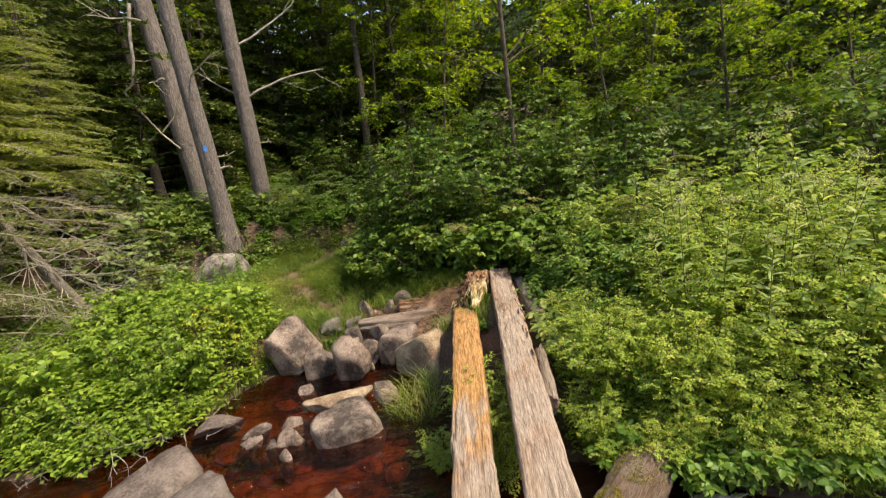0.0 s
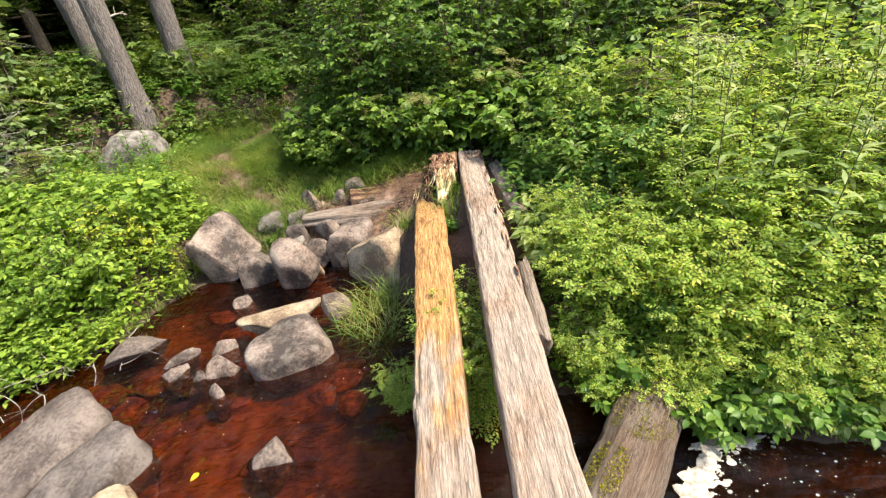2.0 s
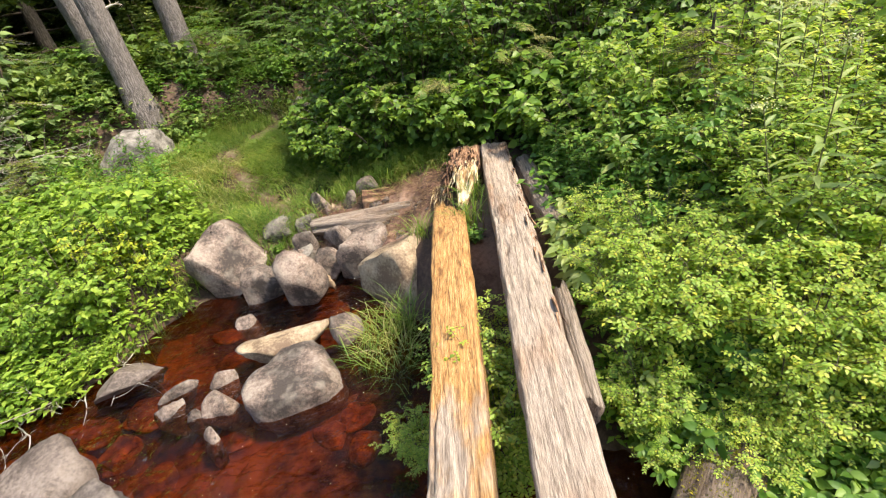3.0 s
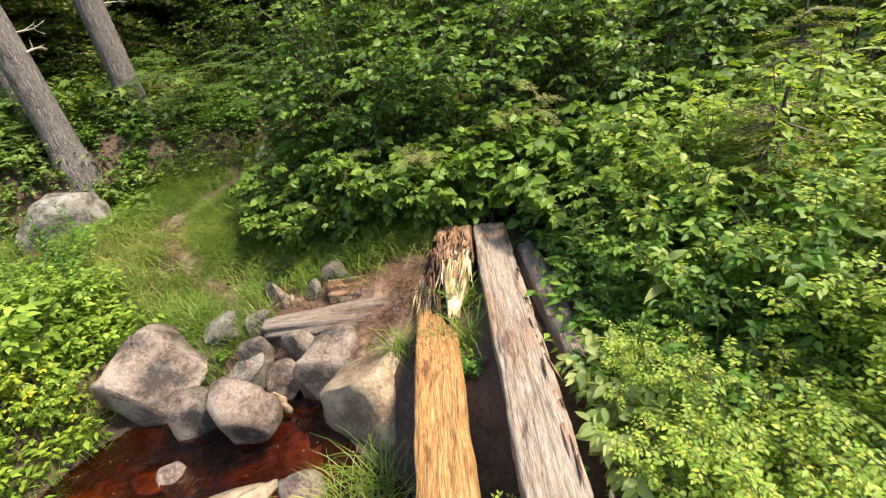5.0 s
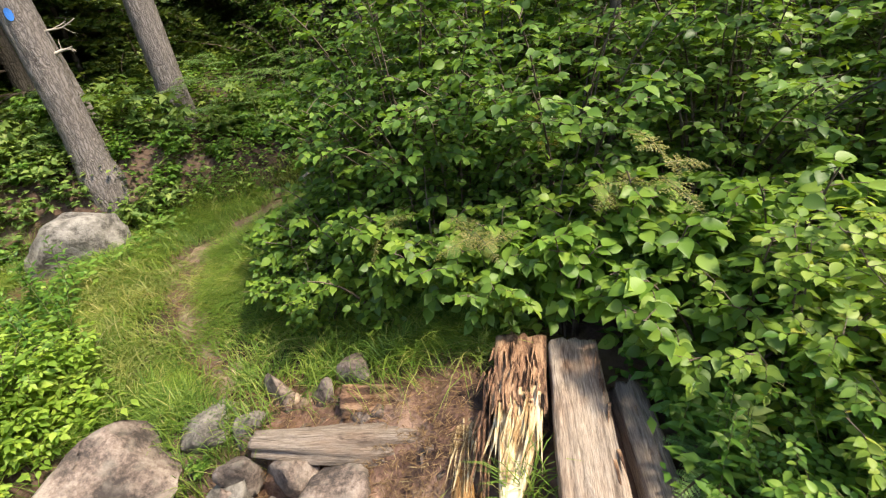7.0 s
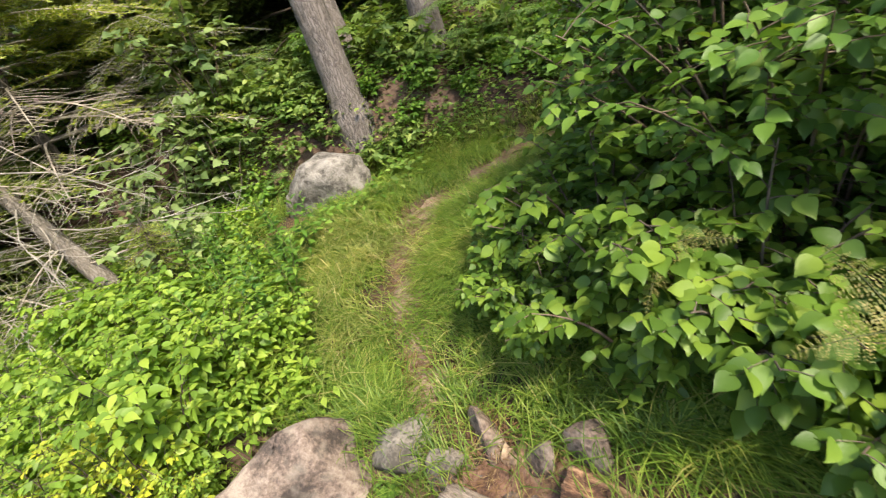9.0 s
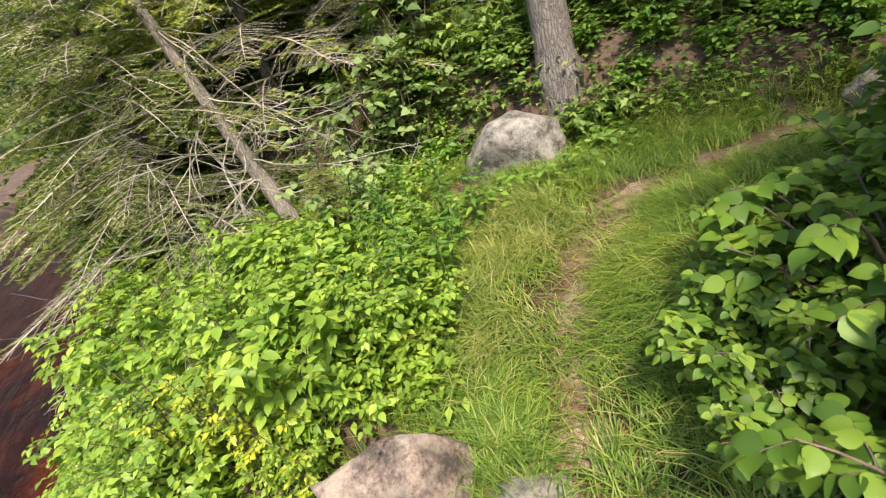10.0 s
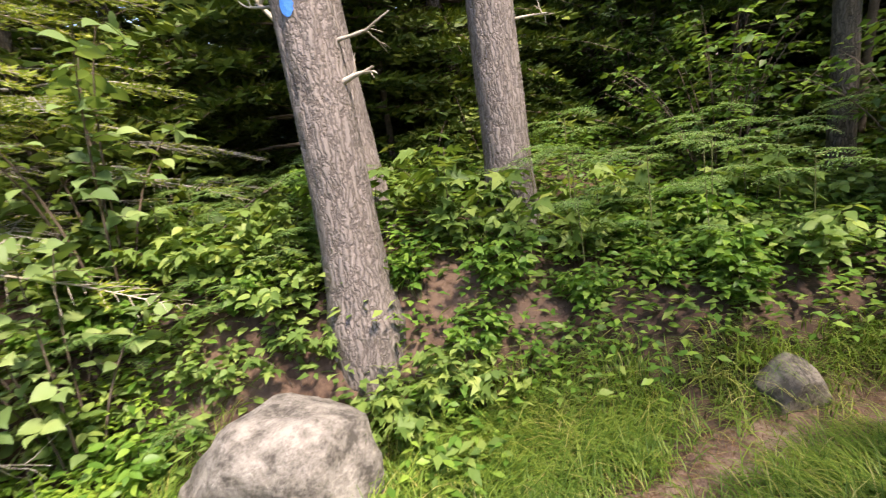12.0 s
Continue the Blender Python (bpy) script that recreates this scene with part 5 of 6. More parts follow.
# dense mixed undergrowth on the slope behind the trail and beside the boulder
r = np.random.default_rng(91)
HERBS = [shrub_meshes(85 + k, 0.42, 0.30, 9, 6, 6, 0.075, 0.66, MAPLE, STEM, low=0.3, stem_r=0.003) for k in range(3)]
for n in range(135):
    x, y = r.uniform(-5.8, -0.4), r.uniform(6.9, 11.6)
    line = y - (8.0 + 0.9 * (x + 3.6))
    if not 0.12 < line < 2.6 or math.hypot(x + 4.44, y - 7.27) < 0.62 or min(math.hypot(x - a, y - b) for a, b in ((-4.42, 7.98), (-5.05, 8.65), (-4.24, 9.35))) < 0.3 or min(np.hypot(x - tx, y - ty)) < 0.45:
        continue
    k = r.integers(0, 6)
    if k < 3:
        place("woodland_herb", HERBS[k], x, y, "low green herb with toothed leaves on the forest floor", "weed", "woodland herbs", r.uniform(.6, 1.25), tilt=r.normal(0, 6, 2))
    elif k < 5:
        place("leafy_weed", BROADWEEDS[k - 3], x, y, "low leafy green undergrowth plant", "weed", "undergrowth plants", r.uniform(.5, .95), tilt=r.normal(0, 6, 2))
    else:
        place("maple_seedling", SEEDLINGS[n % 2], x, y, "young maple seedling with bright green leaves", "sapling", "maple seedlings", r.uniform(.6, 1.2))
for n in range(44):
    x, y = r.uniform(-5.9, -3.85), r.uniform(5.7, 7.7)
    if math.hypot(x + 4.44, y - 7.27) < 0.66 or math.hypot(x + 4.25, y - 6.6) < 0.55:
        continue
    place("woodland_herb", HERBS[n % 3], x, y, "low green herb with toothed leaves on the forest floor", "weed", "woodland herbs", r.uniform(.6, 1.15), tilt=r.normal(0, 6, 2))
for x, y, sc in [(0.92, 2.66, .6), (1.12, 2.58, .65), (1.38, 2.5, .7), (0.8, 2.85, .6), (1.65, 2.46, .7), (1.95, 2.42, .7), (2.3, 2.36, .75), (2.7, 2.36, .75), (0.72, 3.1, .5)]:
    place("leafy_weed", BROADWEEDS[0], x, y, "low leafy green undergrowth plant", "weed", "undergrowth plants", sc, z=float(ground_z(x, y)) + .03)
for x, y, sc in [(-4.08, 7.85, .9), (-4.75, 7.66, .9), (-5.0, 7.75, 1.0), (-5.1, 7.55, .9), (-3.9, 8.15, .8), (-4.92, 7.3, .8)]:
    place("woodland_herb", HERBS[0], x, y, "low green herb with toothed leaves on the forest floor", "weed", "woodland herbs", sc)
for n, (x, y, sc) in enumerate([(1.15, 4.35, 1.7), (1.5, 4.5, 2.1), (1.8, 4.2, 2.2), (1.3, 4.9, 1.9), (1.75, 4.9, 2.3), (1.05, 4.7, 1.4), (1.15, 3.9, 1.5), (1.55, 4.0, 2.0), (0.9, 4.6, 1.1)]):
    place("tall_herb", TALLHERBS[n % 2], x, y, "tall dark green herb with crowded toothed leaves", "weed", "tall herbs", sc * .5)
OVALS = [shrub_meshes(88 + k, 0.55, 0.34, 10, 6, 7, 0.095, 0.5, PALEWEED, STEM, low=0.3, stem_r=0.004, droop=.35) for k in range(2)]
for n, (x, y, sc) in enumerate([(0.72, 3.7, .9), (1.0, 3.75, .9), (0.85, 3.0, .6), (0.75, 4.0, .8), (1.45, 3.75, .9), (1.7, 2.5, .6), (2.0, 2.45, .6)]):
    place("oval_leaf_plant", OVALS[n % 2], x, y, "pale green plant with paired oval leaves", "weed", "oval-leaved plants", sc)
BRAMBLES = [shrub_meshes(78 + k, 0.75, 0.45, 12, 8, 6, 0.085, 0.66, YELLOWGREEN, STEM, low=0.3, stem_r=0.004, droop=0.3, flatness=1.2) for k in range(2)]
for n, (x, y, sc) in enumerate([(-3.0, 5.35, .8), (-3.3, 5.1, .85), (-3.5, 5.5, .8), (-3.1, 4.95, .85), (-3.75, 5.05, .8), (-2.82, 5.1, .6), (-3.3, 5.7, .7), (-3.9, 5.4, .8), (-2.95, 5.65, .55), (-4.1, 5.0, .85), (-3.55, 4.75, .85)]):
    place("bramble_bush", BRAMBLES[n % 2], x, y, "bright green bramble with broad sunlit leaves", "shrub", "brambles", sc)
SPRAY = leaf_material("yellowing_leaf", (0.24, 0.34, 0.05), (0.38, 0.44, 0.06), (0.58, 0.57, 0.07))
SPRAYS = shrub_meshes(75, 1.0, 0.30, 6, 7, 9, 0.048, 0.62, SPRAY, TWIG, True, low=0.35, stem_r=0.006)
for x, y, sc in [(-2.80, 4.72, .8), (-2.92, 4.5, .85), (-2.86, 4.6, .95), (-3.0, 4.35, .85)]:
    place("yellowing_bush", SPRAYS, x, y, "slender bush with leaves turning yellow", "shrub", "yellowing bushes", sc)
FADED = [bracken_mesh(130, 1.02, 0.36, BROWNFERN)]
BRACKEN = [bracken_mesh(132 + k, 0.75, 0.5, FERN) for k in range(2)]
for x, y, sc, yaw in [(-0.10, 6.08, .82, 20), (-0.45, 6.25, .78, 80), (0.20, 6.05, .95, 140), (0.5, 6.3, 1.1, 200), (0.05, 6.4, 1.12, 300), (-0.3, 6.0, .66, 250)]:
    place("fading_fern", FADED[0], x, y, "bracken fern turning yellow-brown among hazel leaves", "fern", "fading ferns", sc, yaw, tilt=(20 * math.sin(yaw), 20 * math.cos(2 * yaw)))
for n, (x, y, sc) in enumerate([(-3.72, 9.25, 1.0), (-3.35, 9.6, 1.05), (-3.05, 9.9, 1.0), (-3.95, 9.7, 1.1), (-2.7, 10.3, 1.0), (-4.75, 8.0, .8), (-3.2, 10.5, 1.1), (-2.2, 10.9, 1.1), (-3.55, 8.95, .8), (-3.0, 9.55, .8), (-4.9, 8.25, .8), (-5.35, 7.6, .7), (-2.5, 9.9, .9), (-3.9, 9.1, .9)]):
    place("bracken", BRACKEN[n % 2], x, y, "green bracken fern with level fronds", "fern", "bracken ferns", sc)
for n, (x, y, sc) in enumerate([(-0.6, 10.5, 1.15), (2.9, 8.8, 1.1), (4.4, 7.9, 1.0), (-2.3, 12.2, 1.3), (5.6, 6.8, .9), (1.8, 11.2, 1.4), (3.8, 10.6, 1.3), (-0.2, 12.6, 1.5), (-6.2, 10.2, 1.2), (6.2, 9.2, 1.3), (-3.1, 12.4, 1.4)]):
    place("sapling", SAPLINGS[n % 2], x, y, "slender broadleaf sapling with yellow-green crown", "tree", "saplings", sc)

ALDER = leaf_material("alder_leaf", (0.15, 0.25, 0.05), (0.27, 0.40, 0.085), (0.43, 0.53, 0.145), (0.5, 0.5, 0.13), through_light=0.5)
ALDERS = [shrub_meshes(65 + k, 1.3, 0.6, 14, 13, 10, 0.06, 0.66, ALDER, TWIG, low=0.15, stem_r=0.008) for k in range(2)]
for n, (x, y, sc) in enumerate([(1.15, 5.25, .85), (1.6, 5.3, 1.0), (1.5, 4.8, .9), (2.05, 5.0, 1.1), (1.25, 4.55, .75), (2.5, 5.4, 1.2), (3.1, 4.7, 1.2), (0.95, 3.55, .5), (2.6, 2.9, .8), (3.4, 3.6, 1.1), (3.9, 5.6, 1.4), (4.6, 4.4, 1.3)]):
    place("alder_bush", ALDERS[n % 2], x, y, "bright green alder bush with oval leaves", "shrub", "alder bushes", sc)
for x, y, z, sc in [(0.06, 3.0, -0.80, .85), (0.06, 3.3, -0.80, .8), (0.07, 2.75, -0.85, .8), (-0.40, 2.95, -0.85, .42)]:
    place("spirea_bush", SPIREAS[0], x, y, "small light green sprig growing up between the timbers", "shrub", "spirea bushes", sc, z=z)
PALESTALKS = [stalk_meshes(104 + k, 0.75, 1, 0.12, 0.24, PALEWEED, 0.01, 26) for k in range(2)]
for n, (x, y) in enumerate([(0.75, 3.65), (0.95, 3.7), (1.2, 3.75), (1.4, 3.7), (0.8, 3.9), (1.1, 4.0), (1.6, 3.8), (1.35, 4.05)]):
    for q in range(4):
        place("pale_stalk", PALESTALKS[(n + q) % 2], x + rng.normal(0, .12), y + rng.normal(0, .12), "pale green leafy stalk with long narrow leaves", "weed", "pale stalks", rng.uniform(.4, .62), tilt=rng.normal(0, 8, 2))
# added tree: its high crown only keeps sun off the woods behind the pines
SHADETREE = crown_meshes(236, 9.0, 2.2, 0.13, CANOPY, DARKBARK, 0.10, 0.46, 22, 24)
for x, y, sc in [(-2.4, 11.6, 1.1)]:
    place("woodland_tree", SHADETREE, x, y, "slim broadleaf tree with a high crown, added to shade the woods", "tree", "woodland trees", sc)
# sapling drawn tall: its upper crown, out of view, is added for shade
TALLTREE = crown_meshes(150, 8.6, 1.9, 0.09, CANOPY, TWIG, 0.05, 0.3, 22, 11)
for n, (x, y, sc) in enumerate([(-5.0, 7.4, .5), (-5.25, 7.65, .6), (-4.85, 7.05, .42), (-5.1, 7.1, .5), (-4.75, 7.72, .5), (-5.4, 7.9, .7)]):
    place("bracken", BRACKEN[n % 2], x, y, "green bracken fern with level fronds", "fern", "bracken ferns", sc)
place("slender_tree", TALLTREE, 0.85, 7.75, "slender yellow-green tree, its unseen upper crown added to shade the slope", "tree", scale=1.0)

# plants with a whorl of large leaves


def rosette(x, y, scale):
    ob = thing("rosette_plant", pose(x, y, float(ground_z(x, y)), 0, 0, 70 * x) @ Matrix.Scale(scale, 4), "bright green plant with a whorl of lance leaves", "wildflower", "whorled plants")
    w = Geo()
    add_tube(w, [(0, 0, -0.05), (0.01, 0, .3), (0, 0, .54)], .006, .003, 5)
    part("stem", w.mesh("stem", STEM), ob)
    for k in range(12):
        g = Geo()
        add_leaves(g, [(0, 0, 0)], [(1, 0, -.1 + .075 * k)], [(0, 0, 1)], 0.17 - 0.006 * k, 0.058)
        part("leaf", g.mesh("leaf", PALEWEED), ob, at=pose(0, 0, .36 + .015 * k, 0, 0, 137 * k))


rosette(1.04, 4.25, 1.0)
rosette(0.84, 4.95, 0.8)
rosette(1.28, 3.65, 0.7)

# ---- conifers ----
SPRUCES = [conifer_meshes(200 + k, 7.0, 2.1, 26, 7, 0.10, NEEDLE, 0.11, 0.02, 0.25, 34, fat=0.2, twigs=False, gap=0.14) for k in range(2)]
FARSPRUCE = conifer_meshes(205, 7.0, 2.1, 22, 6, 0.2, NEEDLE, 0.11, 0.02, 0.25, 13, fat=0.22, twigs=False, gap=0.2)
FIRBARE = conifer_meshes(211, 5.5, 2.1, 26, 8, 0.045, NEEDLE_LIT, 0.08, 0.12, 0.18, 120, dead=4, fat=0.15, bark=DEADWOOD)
FIR = conifer_meshes(210, 5.5, 2.2, 26, 8, 0.045, NEEDLE_DIM, 0.08, 0.06, 0.22, 120, dead=3, fat=0.13, bark=DEADWOOD)
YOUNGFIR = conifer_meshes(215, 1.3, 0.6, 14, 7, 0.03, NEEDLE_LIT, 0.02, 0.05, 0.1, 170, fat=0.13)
place("fir_tree", FIRBARE, -6.65, 5.9, "light olive fir with spreading boughs and dead twigs", "tree", "firs", 1.0, yaw=40)
place("fir_tree", FIR, -6.2, 4.5, "light olive fir with boughs hanging over the stream", "tree", "firs", 0.9, yaw=160)
place("fir_tree", FIRBARE, -6.5, 7.2, "light olive fir behind the leaning tree", "tree", "firs", 0.7, yaw=260)
for n, (x, y, sc) in enumerate([(1.75, 4.7, .9), (-4.3, 5.6, .6), (2.6, 5.8, 1.1)]):
    place("young_fir", YOUNGFIR, x, y, "young fir with soft green needles among bushes", "tree", "young firs", sc)
r = np.random.default_rng(55)
woods = [(-6.5, 9.5), (-5.9, 11), (-3.2, 12.8), (-7.5, 8.2), (-1.8, 13.8), (-9, 12), (-7, 13), (-8, 14.6), (-6.3, 12.3), (-10.2, 13), (0.4, 13.6), (-5, 13.3), (-7.8, 11.5), (2.5, 13.2), (4.6, 12.2), (6.5, 12.6), (-4, 15), (-2.4, 16), (-6.2, 15.2), (-3.1, 14.4), (-0.6, 15.4), (-9.2, 9.4), (-9.3, 6.8), (-8.4, 5.0), (-9.4, 3.8)]
for k in range(44):
    a = r.uniform(-2.5, 2.3)
    q = r.uniform(14.5, 24)
    woods.append((q * math.sin(a) - 1, q * math.cos(a) + 3))
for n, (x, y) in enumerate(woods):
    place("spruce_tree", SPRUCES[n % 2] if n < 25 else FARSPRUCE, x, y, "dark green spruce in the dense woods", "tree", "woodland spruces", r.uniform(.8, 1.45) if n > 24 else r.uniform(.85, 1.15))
LEAFTREES = [crown_meshes(230 + k, 8.5, 2.7, 0.13, CANOPY, DARKBARK, 0.11, 0.22, 26, 26) for k in range(2)]
for n, (x, y, sc) in enumerate([(-1.6, 12.9, 1.0), (-1.1, 15.2, 1.1), (5.8, 13.4, 1.1), (3.4, 15, 1.2), (-7, 14.5, 1.2), (-10.8, 8, 1.2), (9.5, 12.5, 1.2), (0.9, 17, 1.3), (-4, 17, 1.3), (-11, 3.5, 1.1), (-6.7, 15.8, 1.3), (-5.4, 14.4, 1.1)]):
    place("woodland_tree", LEAFTREES[n % 2], x, y, "broadleaf tree with sunlit yellow-green canopy", "tree", "woodland trees", sc)

# ---- grass and litter ----


def blades(geo, r, X, Y, Z, length, width, lean, heading=None):
    """Long thin blades that bend over."""
    n = len(X)
    az = r.uniform(0, 2 * np.pi, n) if heading is None else heading + r.normal(0, 1.0, n)
    L = length * r.uniform(.55, 1.1, n)
    o = np.stack([np.cos(az), np.sin(az), 0 * az], -1)
    sd = np.stack([-np.sin(az), np.cos(az), 0 * az], -1)
    b = np.stack([X, Y, Z], -1)
    le = np.minimum(lean * r.uniform(.5, 1.2, n), 1.3)
    rows = []
    for u, wd in ((0, .8), (.35, 1.0), (.7, .7)):
        c = b + o * (L * le * u ** 1.8)[:, None] + np.array([0, 0, 1.0]) * (L * (u - 0.55 * le * u ** 2.4))[:, None]
        rows += [c - sd * (width * wd / 2), c + sd * (width * wd / 2)]
    rows.append(b + o * (L * le)[:, None] + np.array([0, 0, 1.0]) * (L * (1 - 0.62 * le))[:, None])
    V = np.stack(rows, 1).reshape(-1, 3)
    base = (np.arange(n) * 7)[:, None] + geo.n
    geo.v.append(V)
    for q in ((0, 1, 3, 2), (2, 3, 5, 4), (4, 5, 6)):
        geo.f.extend((base + np.array(q)).tolist())
    geo.n += n * 7


def trail_gap(x, y):
    s = np.linspace(0, 1, 120)
    mx, my = trail_mid(s)
    return np.sqrt(((x[:, None] - mx) ** 2 + (y[:, None] - my) ** 2).min(1))


r = np.random.default_rng(12)
g, lit_dry = Geo(), Geo()
n = 4600       # tufts
cx, cy = r.uniform(-4.9, 0.0, n), r.uniform(5.1, 10.3, n)
gap = trail_gap(cx, cy)
line = cy - (8.0 + 0.9 * (cx + 3.6))
keep = (gap > 0.05 + 0.12 * smooth(6.1, 6.8, cy) - 0.08 * smooth(7.6, 8.0, cy) + 0.08 * np.sin(7 * cx) * np.sin(6 * cy) + 0.12 * smooth(8.5, 9, cy)) | (r.uniform(0, 1, n) < 0.2)
keep = keep & (line < 0.45) & (cy > shore(cx) + 0.32) & (np.hypot(cx + 4.34, cy - 7.25) > 0.50) & (np.hypot(cx + 4.25, cy - 6.6) > 0.38) & ~((cx > -1.75) & (cy < 5.72)) & (r.uniform(0, 1, n) < 0.3 + 2.2 * gap) & ~((cx < -3.7) & (cy < 6.2)) & ~((cx > -1.75) & (cy > 6.9)) & ~((cx > -1.1) & (cy > 6.5))
for x, y, q in zip(cx[keep], cy[keep], gap[keep]):
    m = r.integers(20, 36)
    X, Y = x + r.normal(0, .055, m), y + r.normal(0, .055, m)
    # yellower blades crowd the sunny patch: dry tufts, plus sunlight put into colour
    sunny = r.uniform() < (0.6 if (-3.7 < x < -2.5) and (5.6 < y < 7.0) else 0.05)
    blades(lit_dry if sunny else g, r, X, Y, ground_z(X, Y) - 0.01, 0.15 + 0.36 * min(q, .6), 0.0056, 1.2, 2.4 + 1.5 * math.sin(x * 1.7) + 1.2 * math.sin(y * 2.1) + r.normal(0, .5))
for x, y, L in [(-0.78, 4.0, .42), (-0.62, 3.85, .42), (-0.86, 3.8, .38), (-0.7, 4.15, .4), (-0.55, 4.05, .4), (-0.6, 3.65, .36), (-2.75, 4.7, .34), (-2.85, 4.85, .34), (-2.65, 4.95, .3), (-2.9, 4.2, .3), (-2.85, 4.45, .3), (-3.0, 4.0, .3), (-3.15, 3.75, .3), (-2.75, 4.65, .3), (-2.0, 5.2, .25), (-1.85, 5.35, .25), (-1.6, 5.5, .22), (2.0, 2.5, .35), (2.3, 2.45, .4), (2.2, 2.35, .4), (0.0, 4.6, .3), (0.03, 4.9, .25), (-0.45, 4.75, .25)]:
    m = 70
    X, Y = x + r.normal(0, .05, m), y + r.normal(0, .05, m)
    blades(lit_dry if L > .41 else g, r, X, Y, np.maximum(ground_z(X, Y), -0.95), L * 1.25, 0.006, 0.75)
tagged(new("grass", g.mesh("grass", GRASS)), "long soft green grass bending over beside the trail", "grass", kind="stuff")
tagged(new("yellowed_grass", lit_dry.mesh("yellowed_grass", LIT_DRYGRASS)), "dry yellow-green grass tufts along the trail, sunlight put into their colour", "grass", kind="stuff")

g = Geo()
n = 22000
q = r.uniform(0, 1, n)
mx, my = trail_mid(q)
X, Y = mx + r.normal(0, .16, n), my + r.normal(0, .16, n)
k = n // 3
X[:k], Y[:k] = r.uniform(-5.5, -2.2, k), r.uniform(7.0, 10.5, k)
X[k - 1500:k], Y[k - 1500:k] = r.normal(-4.22, .26, 1500), r.normal(6.62, .2, 1500)
X[k:k + 6000], Y[k:k + 6000] = r.uniform(-2.0, -0.2, 6000), r.uniform(4.95, 5.85, 6000)
D = np.stack([r.normal(size=n), r.normal(size=n), r.normal(0, .12, n)], -1)
Zz = ground_z(X, Y) + 0.018 + 0.035 * ((np.abs(X + 0.95) < .75) & (np.abs(Y - 5.3) < .48))
add_leaves(g, np.stack([X, Y, Zz], -1), D, np.tile([0, 0, 1.0], (n, 1)) + r.normal(0, .2, (n, 3)), r.uniform(.03, .09, n), r.uniform(.002, .006, n), True, 0.0)
tagged(new("needle_litter", g.mesh("needle_litter", LITTER)), "fallen brown pine needles and twigs on the ground", "litter", kind="stuff")

# ---- ground cover ----
r = np.random.default_rng(19)


def cover(name, n, area, mat, leaf, label, test):
    """Thousands of low leaves on short stalks: the undergrowth nobody could count."""
    g = Geo()
    x, y = r.uniform(area[0], area[1], n), r.uniform(area[2], area[3], n)
    ok = test(x, y)
    x, y = x[ok], y[ok]
    z = ground_z(x, y)
    for q in range(6):
        az = r.uniform(0, 6.28, len(x))
        h = r.uniform(.03, .26, len(x))
        P = np.stack([x + r.normal(0, .06, len(x)), y + r.normal(0, .06, len(x)), z + h], -1)
        L = leaf * r.uniform(.6, 1.2, len(x))
        add_leaves(g, P, np.stack([np.cos(az), np.sin(az), r.uniform(-.2, .4, len(x))], -1), np.array([0, 0, 1.0]) + r.normal(0, .3, (len(x), 3)), L, L * .55, True)
    tagged(new(name, g.mesh(name, mat)), label, "undergrowth", kind="stuff")


def off_path(x, y):
    line = y - (8.0 + 0.9 * (x + 3.6))
    gap = trail_gap(x, y)
    return (gap > 0.34) & (y > shore(x) + 0.02) & ((line > 0.2) | (x < -3.55) | (x > 0.55)) & (np.hypot(x + 4.34, y - 7.25) > 0.62) & (np.hypot(x + 4.22, y - 6.6) > 0.46)


cover("undergrowth", 24000, (-8, 6, 2.2, 13.5), WEED, 0.075, "low leafy undergrowth covering the forest floor", off_path)
cover("woodland_undergrowth", 1500, (-6, 0, 7.0, 11.6), MAPLE, 0.085, "low leafy plants covering the slope behind the trail", off_path)
cover("waterside_leaves", 2600, (0.7, 4.5, 2.0, 3.2), SPIREA, 0.05, "light green leaves overhanging the water's edge", lambda x, y: (y > shore(x) - 0.05) & (y < shore(x) + 0.45))
cover("near_bank_undergrowth", 4200, (-7, 7, -6, -1.3), WEED, 0.085, "low leafy undergrowth on the near bank", lambda x, y: np.abs(x - 0.1) > 0.5)
cover("bank_undergrowth", 6000, (-5.5, -2.5, 3.2, 6.3), YELLOWGREEN, 0.072, "low yellow-green leaves along the stream bank", lambda x, y: (y > shore(x) - 0.10) & (trail_gap(x, y) > 0.6) & (np.hypot(x + 2.4, y - 4.98) > 0.42) & (y < 5.6 + 0.4 * (-x - 2.7)))
cover("slope_leaves", 260, (-5.4, -4.1, 7.0, 8.0), MAPLE, 0.085, "leafy plants covering the soil step behind the boulder", lambda x, y: (np.hypot(x + 4.39, y - 7.29) > 0.38) & ((x + 4.39) * .75 - (y - 7.29) * .65 < 0.05))
cover("herb_tangle", 1500, (-5.4, -3.7, 5.7, 7.2), YELLOWGREEN, 0.06, "tangled leafy plants beside the boulder", lambda x, y: (np.hypot(x + 4.22, y - 6.6) > 0.5) & (np.hypot(x + 4.39, y - 7.29) > 0.68) & (trail_gap(x, y) > 0.9))

VIBURNUM = leaf_material("round_dull_leaf", (0.13, 0.20, 0.08), (0.21, 0.30, 0.12), (0.31, 0.40, 0.18), rough=0.55)
ROUNDLEAF = [shrub_meshes(95 + k, 1.55, 0.6, 8, 9, 6, 0.10, 0.84, VIBURNUM, TWIG, low=0.2, stem_r=0.009) for k in range(2)]
WOODBUSH = [shrub_meshes(240 + k, 2.3, 1.15, 18, 15, 8, 0.11, 0.72, HAZEL, TWIG, True, low=0.1) for k in range(2)]
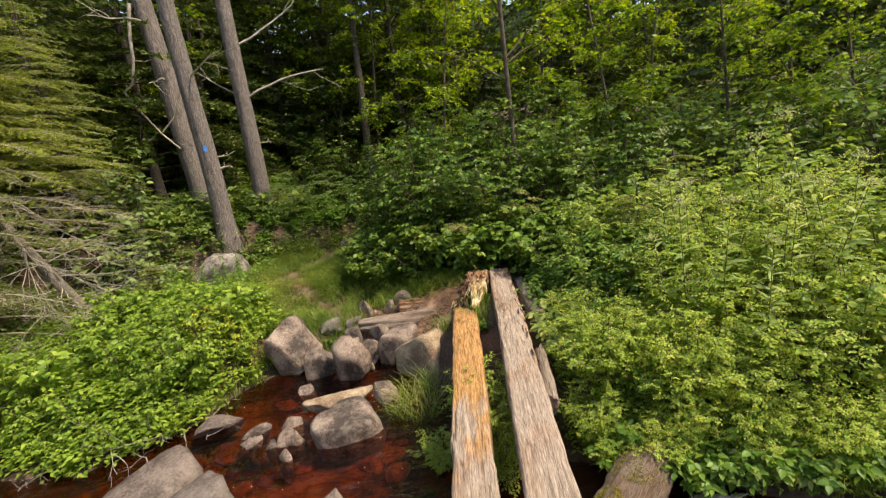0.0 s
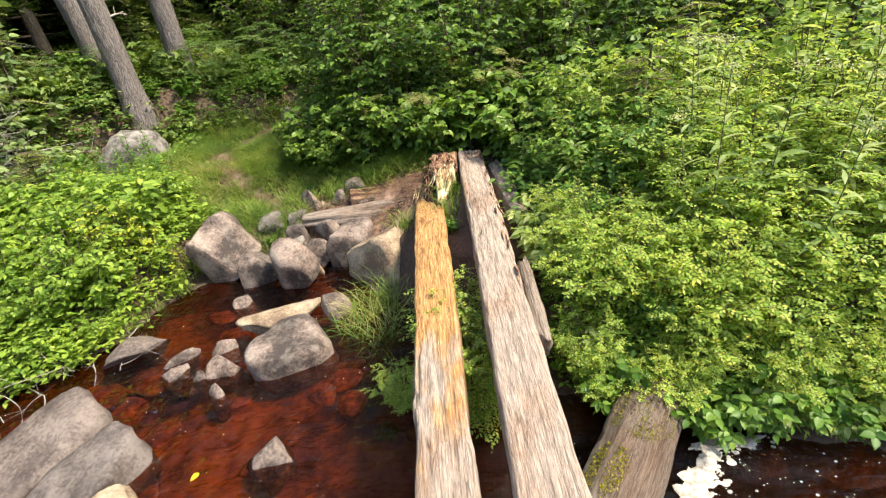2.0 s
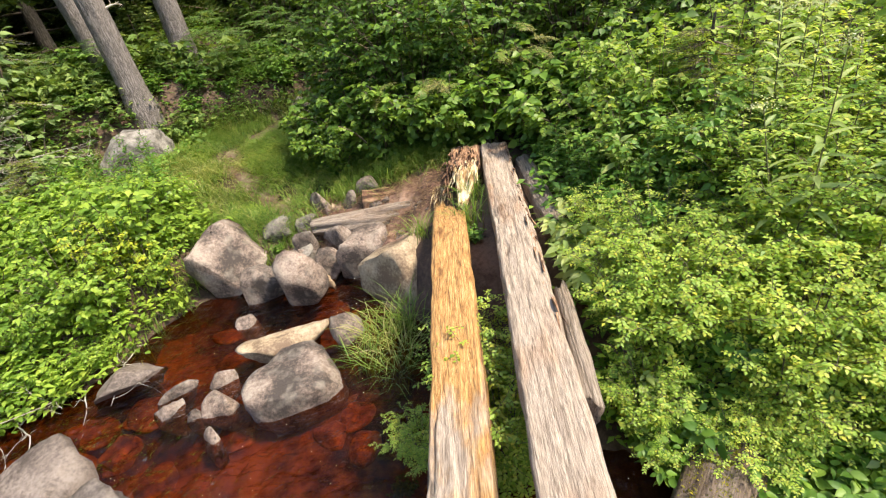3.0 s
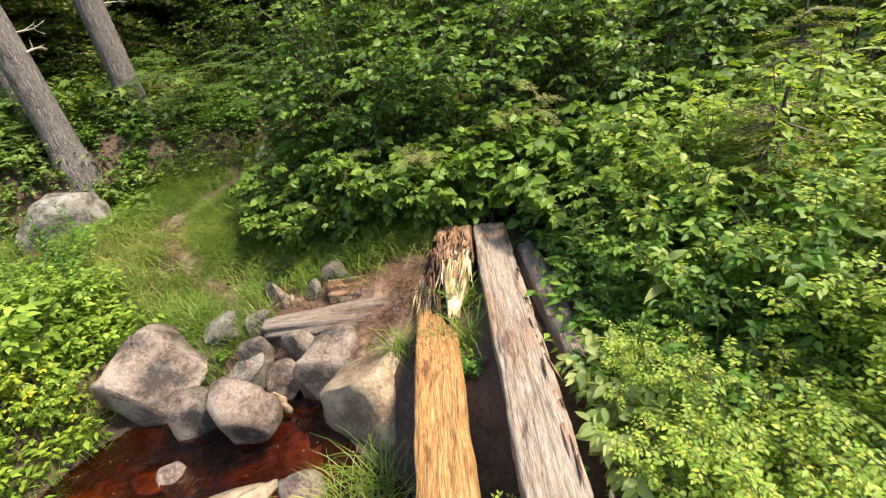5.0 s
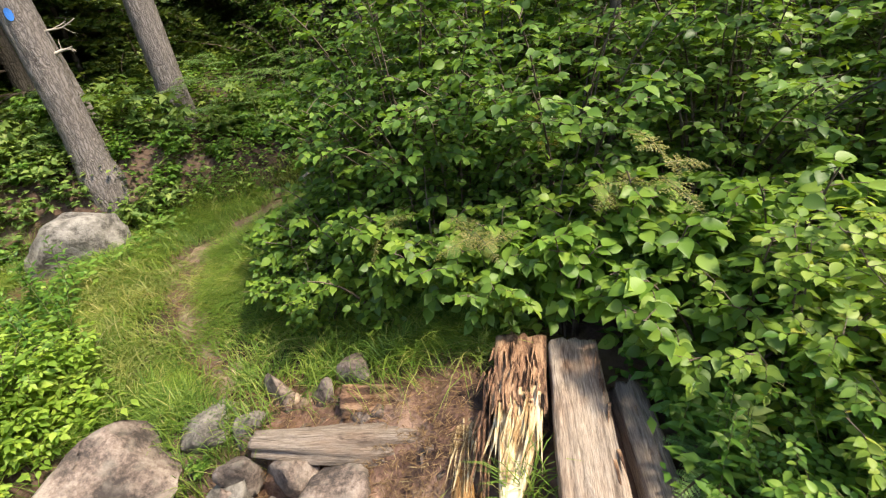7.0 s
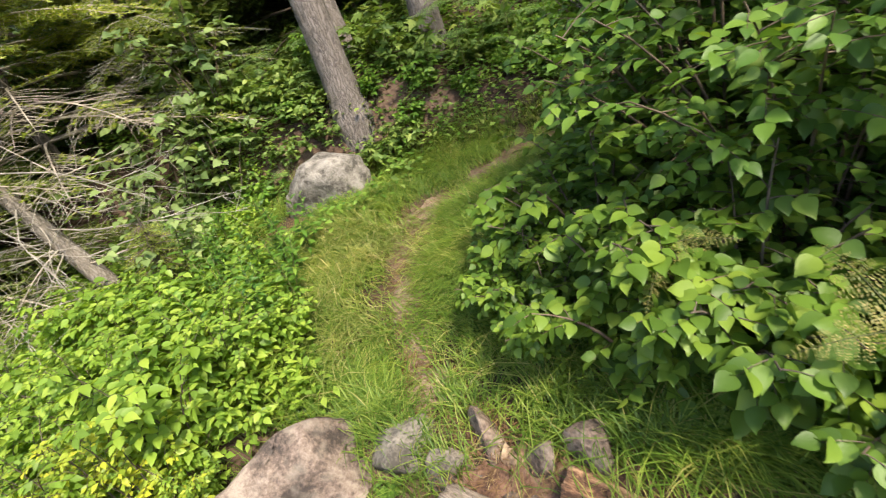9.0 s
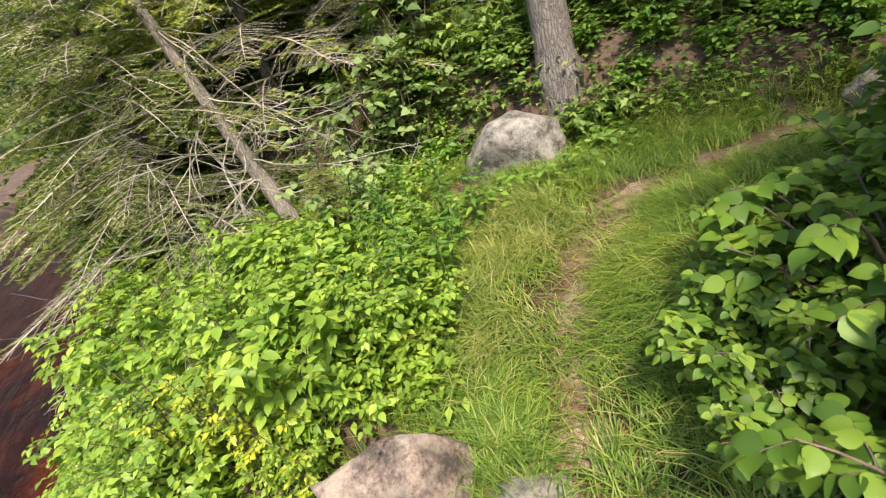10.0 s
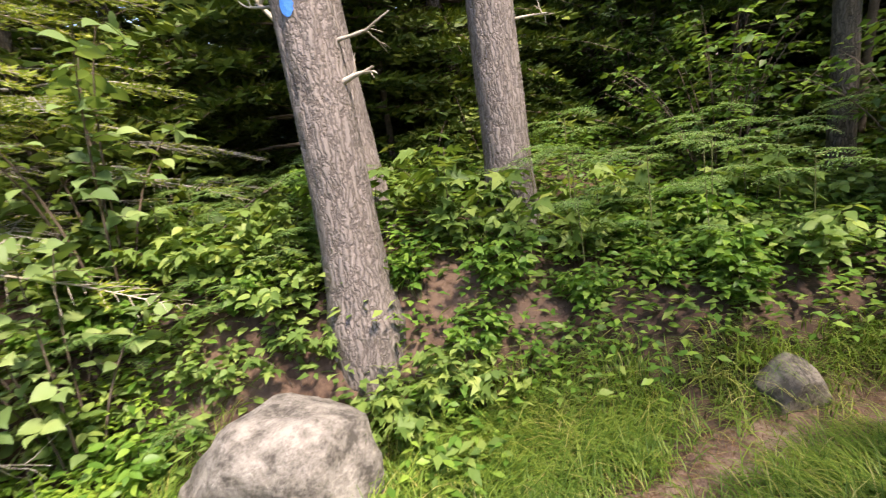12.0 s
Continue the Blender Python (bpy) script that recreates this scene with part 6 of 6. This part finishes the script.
# bushes of the wood's edge, that close the view between the trunks
for n, (x, y, sc) in enumerate([(-3.2, 11.2, .8), (-5.4, 10.8, .6), (-1.8, 10.8, .8), (0.2, 11.0, 1.0), (2.4, 10.4, 1.1), (4.2, 9.0, 1.2), (4.0, 6.9, 1.0), (5.2, 5.6, 1.1), (5.6, 7.6, 1.2), (-6.8, 7.6, .8), (-7.2, 6.4, .8),
                                (-4.1, 12.2, .8), (-0.8, 12.4, 1.0), (6.8, 6.4, 1.3), (5.2, 3.9, .9), (6.6, 4.6, 1.2), (3.4, 7.9, 1.1), (-7.6, 4.6, .8), (-6.4, 3.9, .6), (7.5, 9.0, 1.4), (-3.2, -3.6, .9), (2.6, -3.8, .9), (-5.6, -3.0, 1.0), (5.4, -3.2, 1.0)]):
    place("woodland_bush", WOODBUSH[n % 2], x, y, "leafy green bush at the edge of the woods", "shrub", "woodland bushes", sc)
for n, (x, y, sc) in enumerate([(-4.4, 5.7, .7), (-5.25, 6.75, .95), (-5.5, 6.3, 1.1), (-5.5, 7.15, 1.1)]):
    place("round_leaf_bush", ROUNDLEAF[n % 2], x, y, "grey-green round-leaved bush under the leaning tree", "shrub", "round-leaved bushes", sc)

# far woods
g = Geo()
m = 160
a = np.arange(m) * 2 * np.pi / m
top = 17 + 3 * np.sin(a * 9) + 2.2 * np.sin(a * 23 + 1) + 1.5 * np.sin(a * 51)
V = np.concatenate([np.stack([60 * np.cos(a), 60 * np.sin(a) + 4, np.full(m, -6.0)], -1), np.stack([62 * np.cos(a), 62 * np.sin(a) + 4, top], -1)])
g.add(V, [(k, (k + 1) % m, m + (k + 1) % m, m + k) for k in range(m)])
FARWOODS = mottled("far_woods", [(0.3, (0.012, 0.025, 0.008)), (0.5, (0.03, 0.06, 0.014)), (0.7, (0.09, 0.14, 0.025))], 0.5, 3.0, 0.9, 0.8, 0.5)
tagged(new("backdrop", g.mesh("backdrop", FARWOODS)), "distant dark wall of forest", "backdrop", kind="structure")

# dead twigs along the left bank
r = np.random.default_rng(44)
for k in range(16):
    x = r.uniform(-4.4, -2.75)
    y = float(shore(x)) + r.uniform(-0.05, 0.2)
    g = Geo()
    branch(g, r, (0, 0, 0), (r.normal(), r.normal() - .6, .15), r.uniform(.3, .7), 0.006, 2, .15)
    ob = new("twig", g.mesh("twig", DEADWOOD))
    ob.matrix_basis = pose(x, y, max(float(ground_z(x, y)), WATER_Z) + 0.01)
    tagged(ob, "bare dead twig lying at the water's edge", "twig", "dead twigs")
for k in range(34):     # loose stones packed into the bank
    x, y = r.uniform(-1.9, -0.35), r.uniform(4.85, 5.75)
    w = r.uniform(.05, .13)
    rock(x, y, float(ground_z(x, y)) - w * .3, w, w * .8, w * .75, r.uniform(0, 360), GRANITE, "small brown stone lodged in the bank", 300 + k, 2, group="bank stones", name="pebble")
# yellow fallen leaves
for x, y in [(-3.98, 6.83), (-1.62, 2.55), (-3.2, 6.2), (-4.1, 7.9)]:
    g = Geo()
    add_leaves(g, [(0, 0, 0)], [(1, .3, .05)], [(0, 0.2, 1)], 0.06, 0.035)
    ob = new("fallen_leaf", g.mesh("fallen_leaf", YELLOWLEAF))
    ob.matrix_basis = pose(x, y, max(float(ground_z(x, y)) + 0.02, WATER_Z + 0.012), 0, 0, x * 90)
    tagged(ob, "single yellow fallen leaf", "leaf", "fallen leaves")

# reddish crumbled wood and bark between the bank stones
DEBRIS = mottled("crumbled_red_wood", [(0.2, (0.06, 0.03, 0.02)), (0.5, (0.20, 0.11, 0.075)), (0.8, (0.36, 0.23, 0.16))], 4, 40, 0.95, 1.0, 0.03)
g = Geo()
g.add(*sheet(np.arange(-1.75, -0.15, 0.03), np.arange(4.75, 5.8, 0.03),
             lambda x, y: ground_z(x, y) + 0.03 * (1 - 2.4 * np.maximum(np.abs((x + 0.92) / 0.8), np.abs((y - 5.3) / 0.52)) ** 6) + 0.02 * fbm(x, y, 17, 3)))
tagged(new("bank_debris", g.mesh("bank_debris", DEBRIS)), "reddish crumbled wood and bark covering the bank", "debris", kind="stuff")

# chips of bark and rotten wood on the bank and beside the trail
r = np.random.default_rng(66)
g = Geo()
for k in range(230):
    x, y = (r.uniform(-1.6, -0.2), r.uniform(5.0, 5.8)) if k < 150 else (r.uniform(-4.4, -2.4), r.uniform(8.2, 9.6))
    L, w, a = r.uniform(.03, .12), r.uniform(.002, .007), r.uniform(0, 6.28)
    d, e = np.array([math.cos(a), math.sin(a), r.normal(0, .15)]), np.array([-math.sin(a), math.cos(a), r.normal(0, .2)])
    p = np.array([x, y, float(ground_z(x, y)) + 0.045 - (0.025 if k >= 150 else 0)])
    t = np.array([0, 0, .004])
    g.add([p - d * L / 2, p - e * w, p + d * L / 2, p + e * w, p + t * 2, p - t], [(0, 1, 4), (1, 2, 4), (2, 3, 4), (3, 0, 4), (1, 0, 5), (2, 1, 5), (3, 2, 5), (0, 3, 5)])
tagged(new("wood_chips", g.mesh("wood_chips", DEBRIS, False)), "scattered brown chips of bark and rotten wood", "debris", kind="stuff")
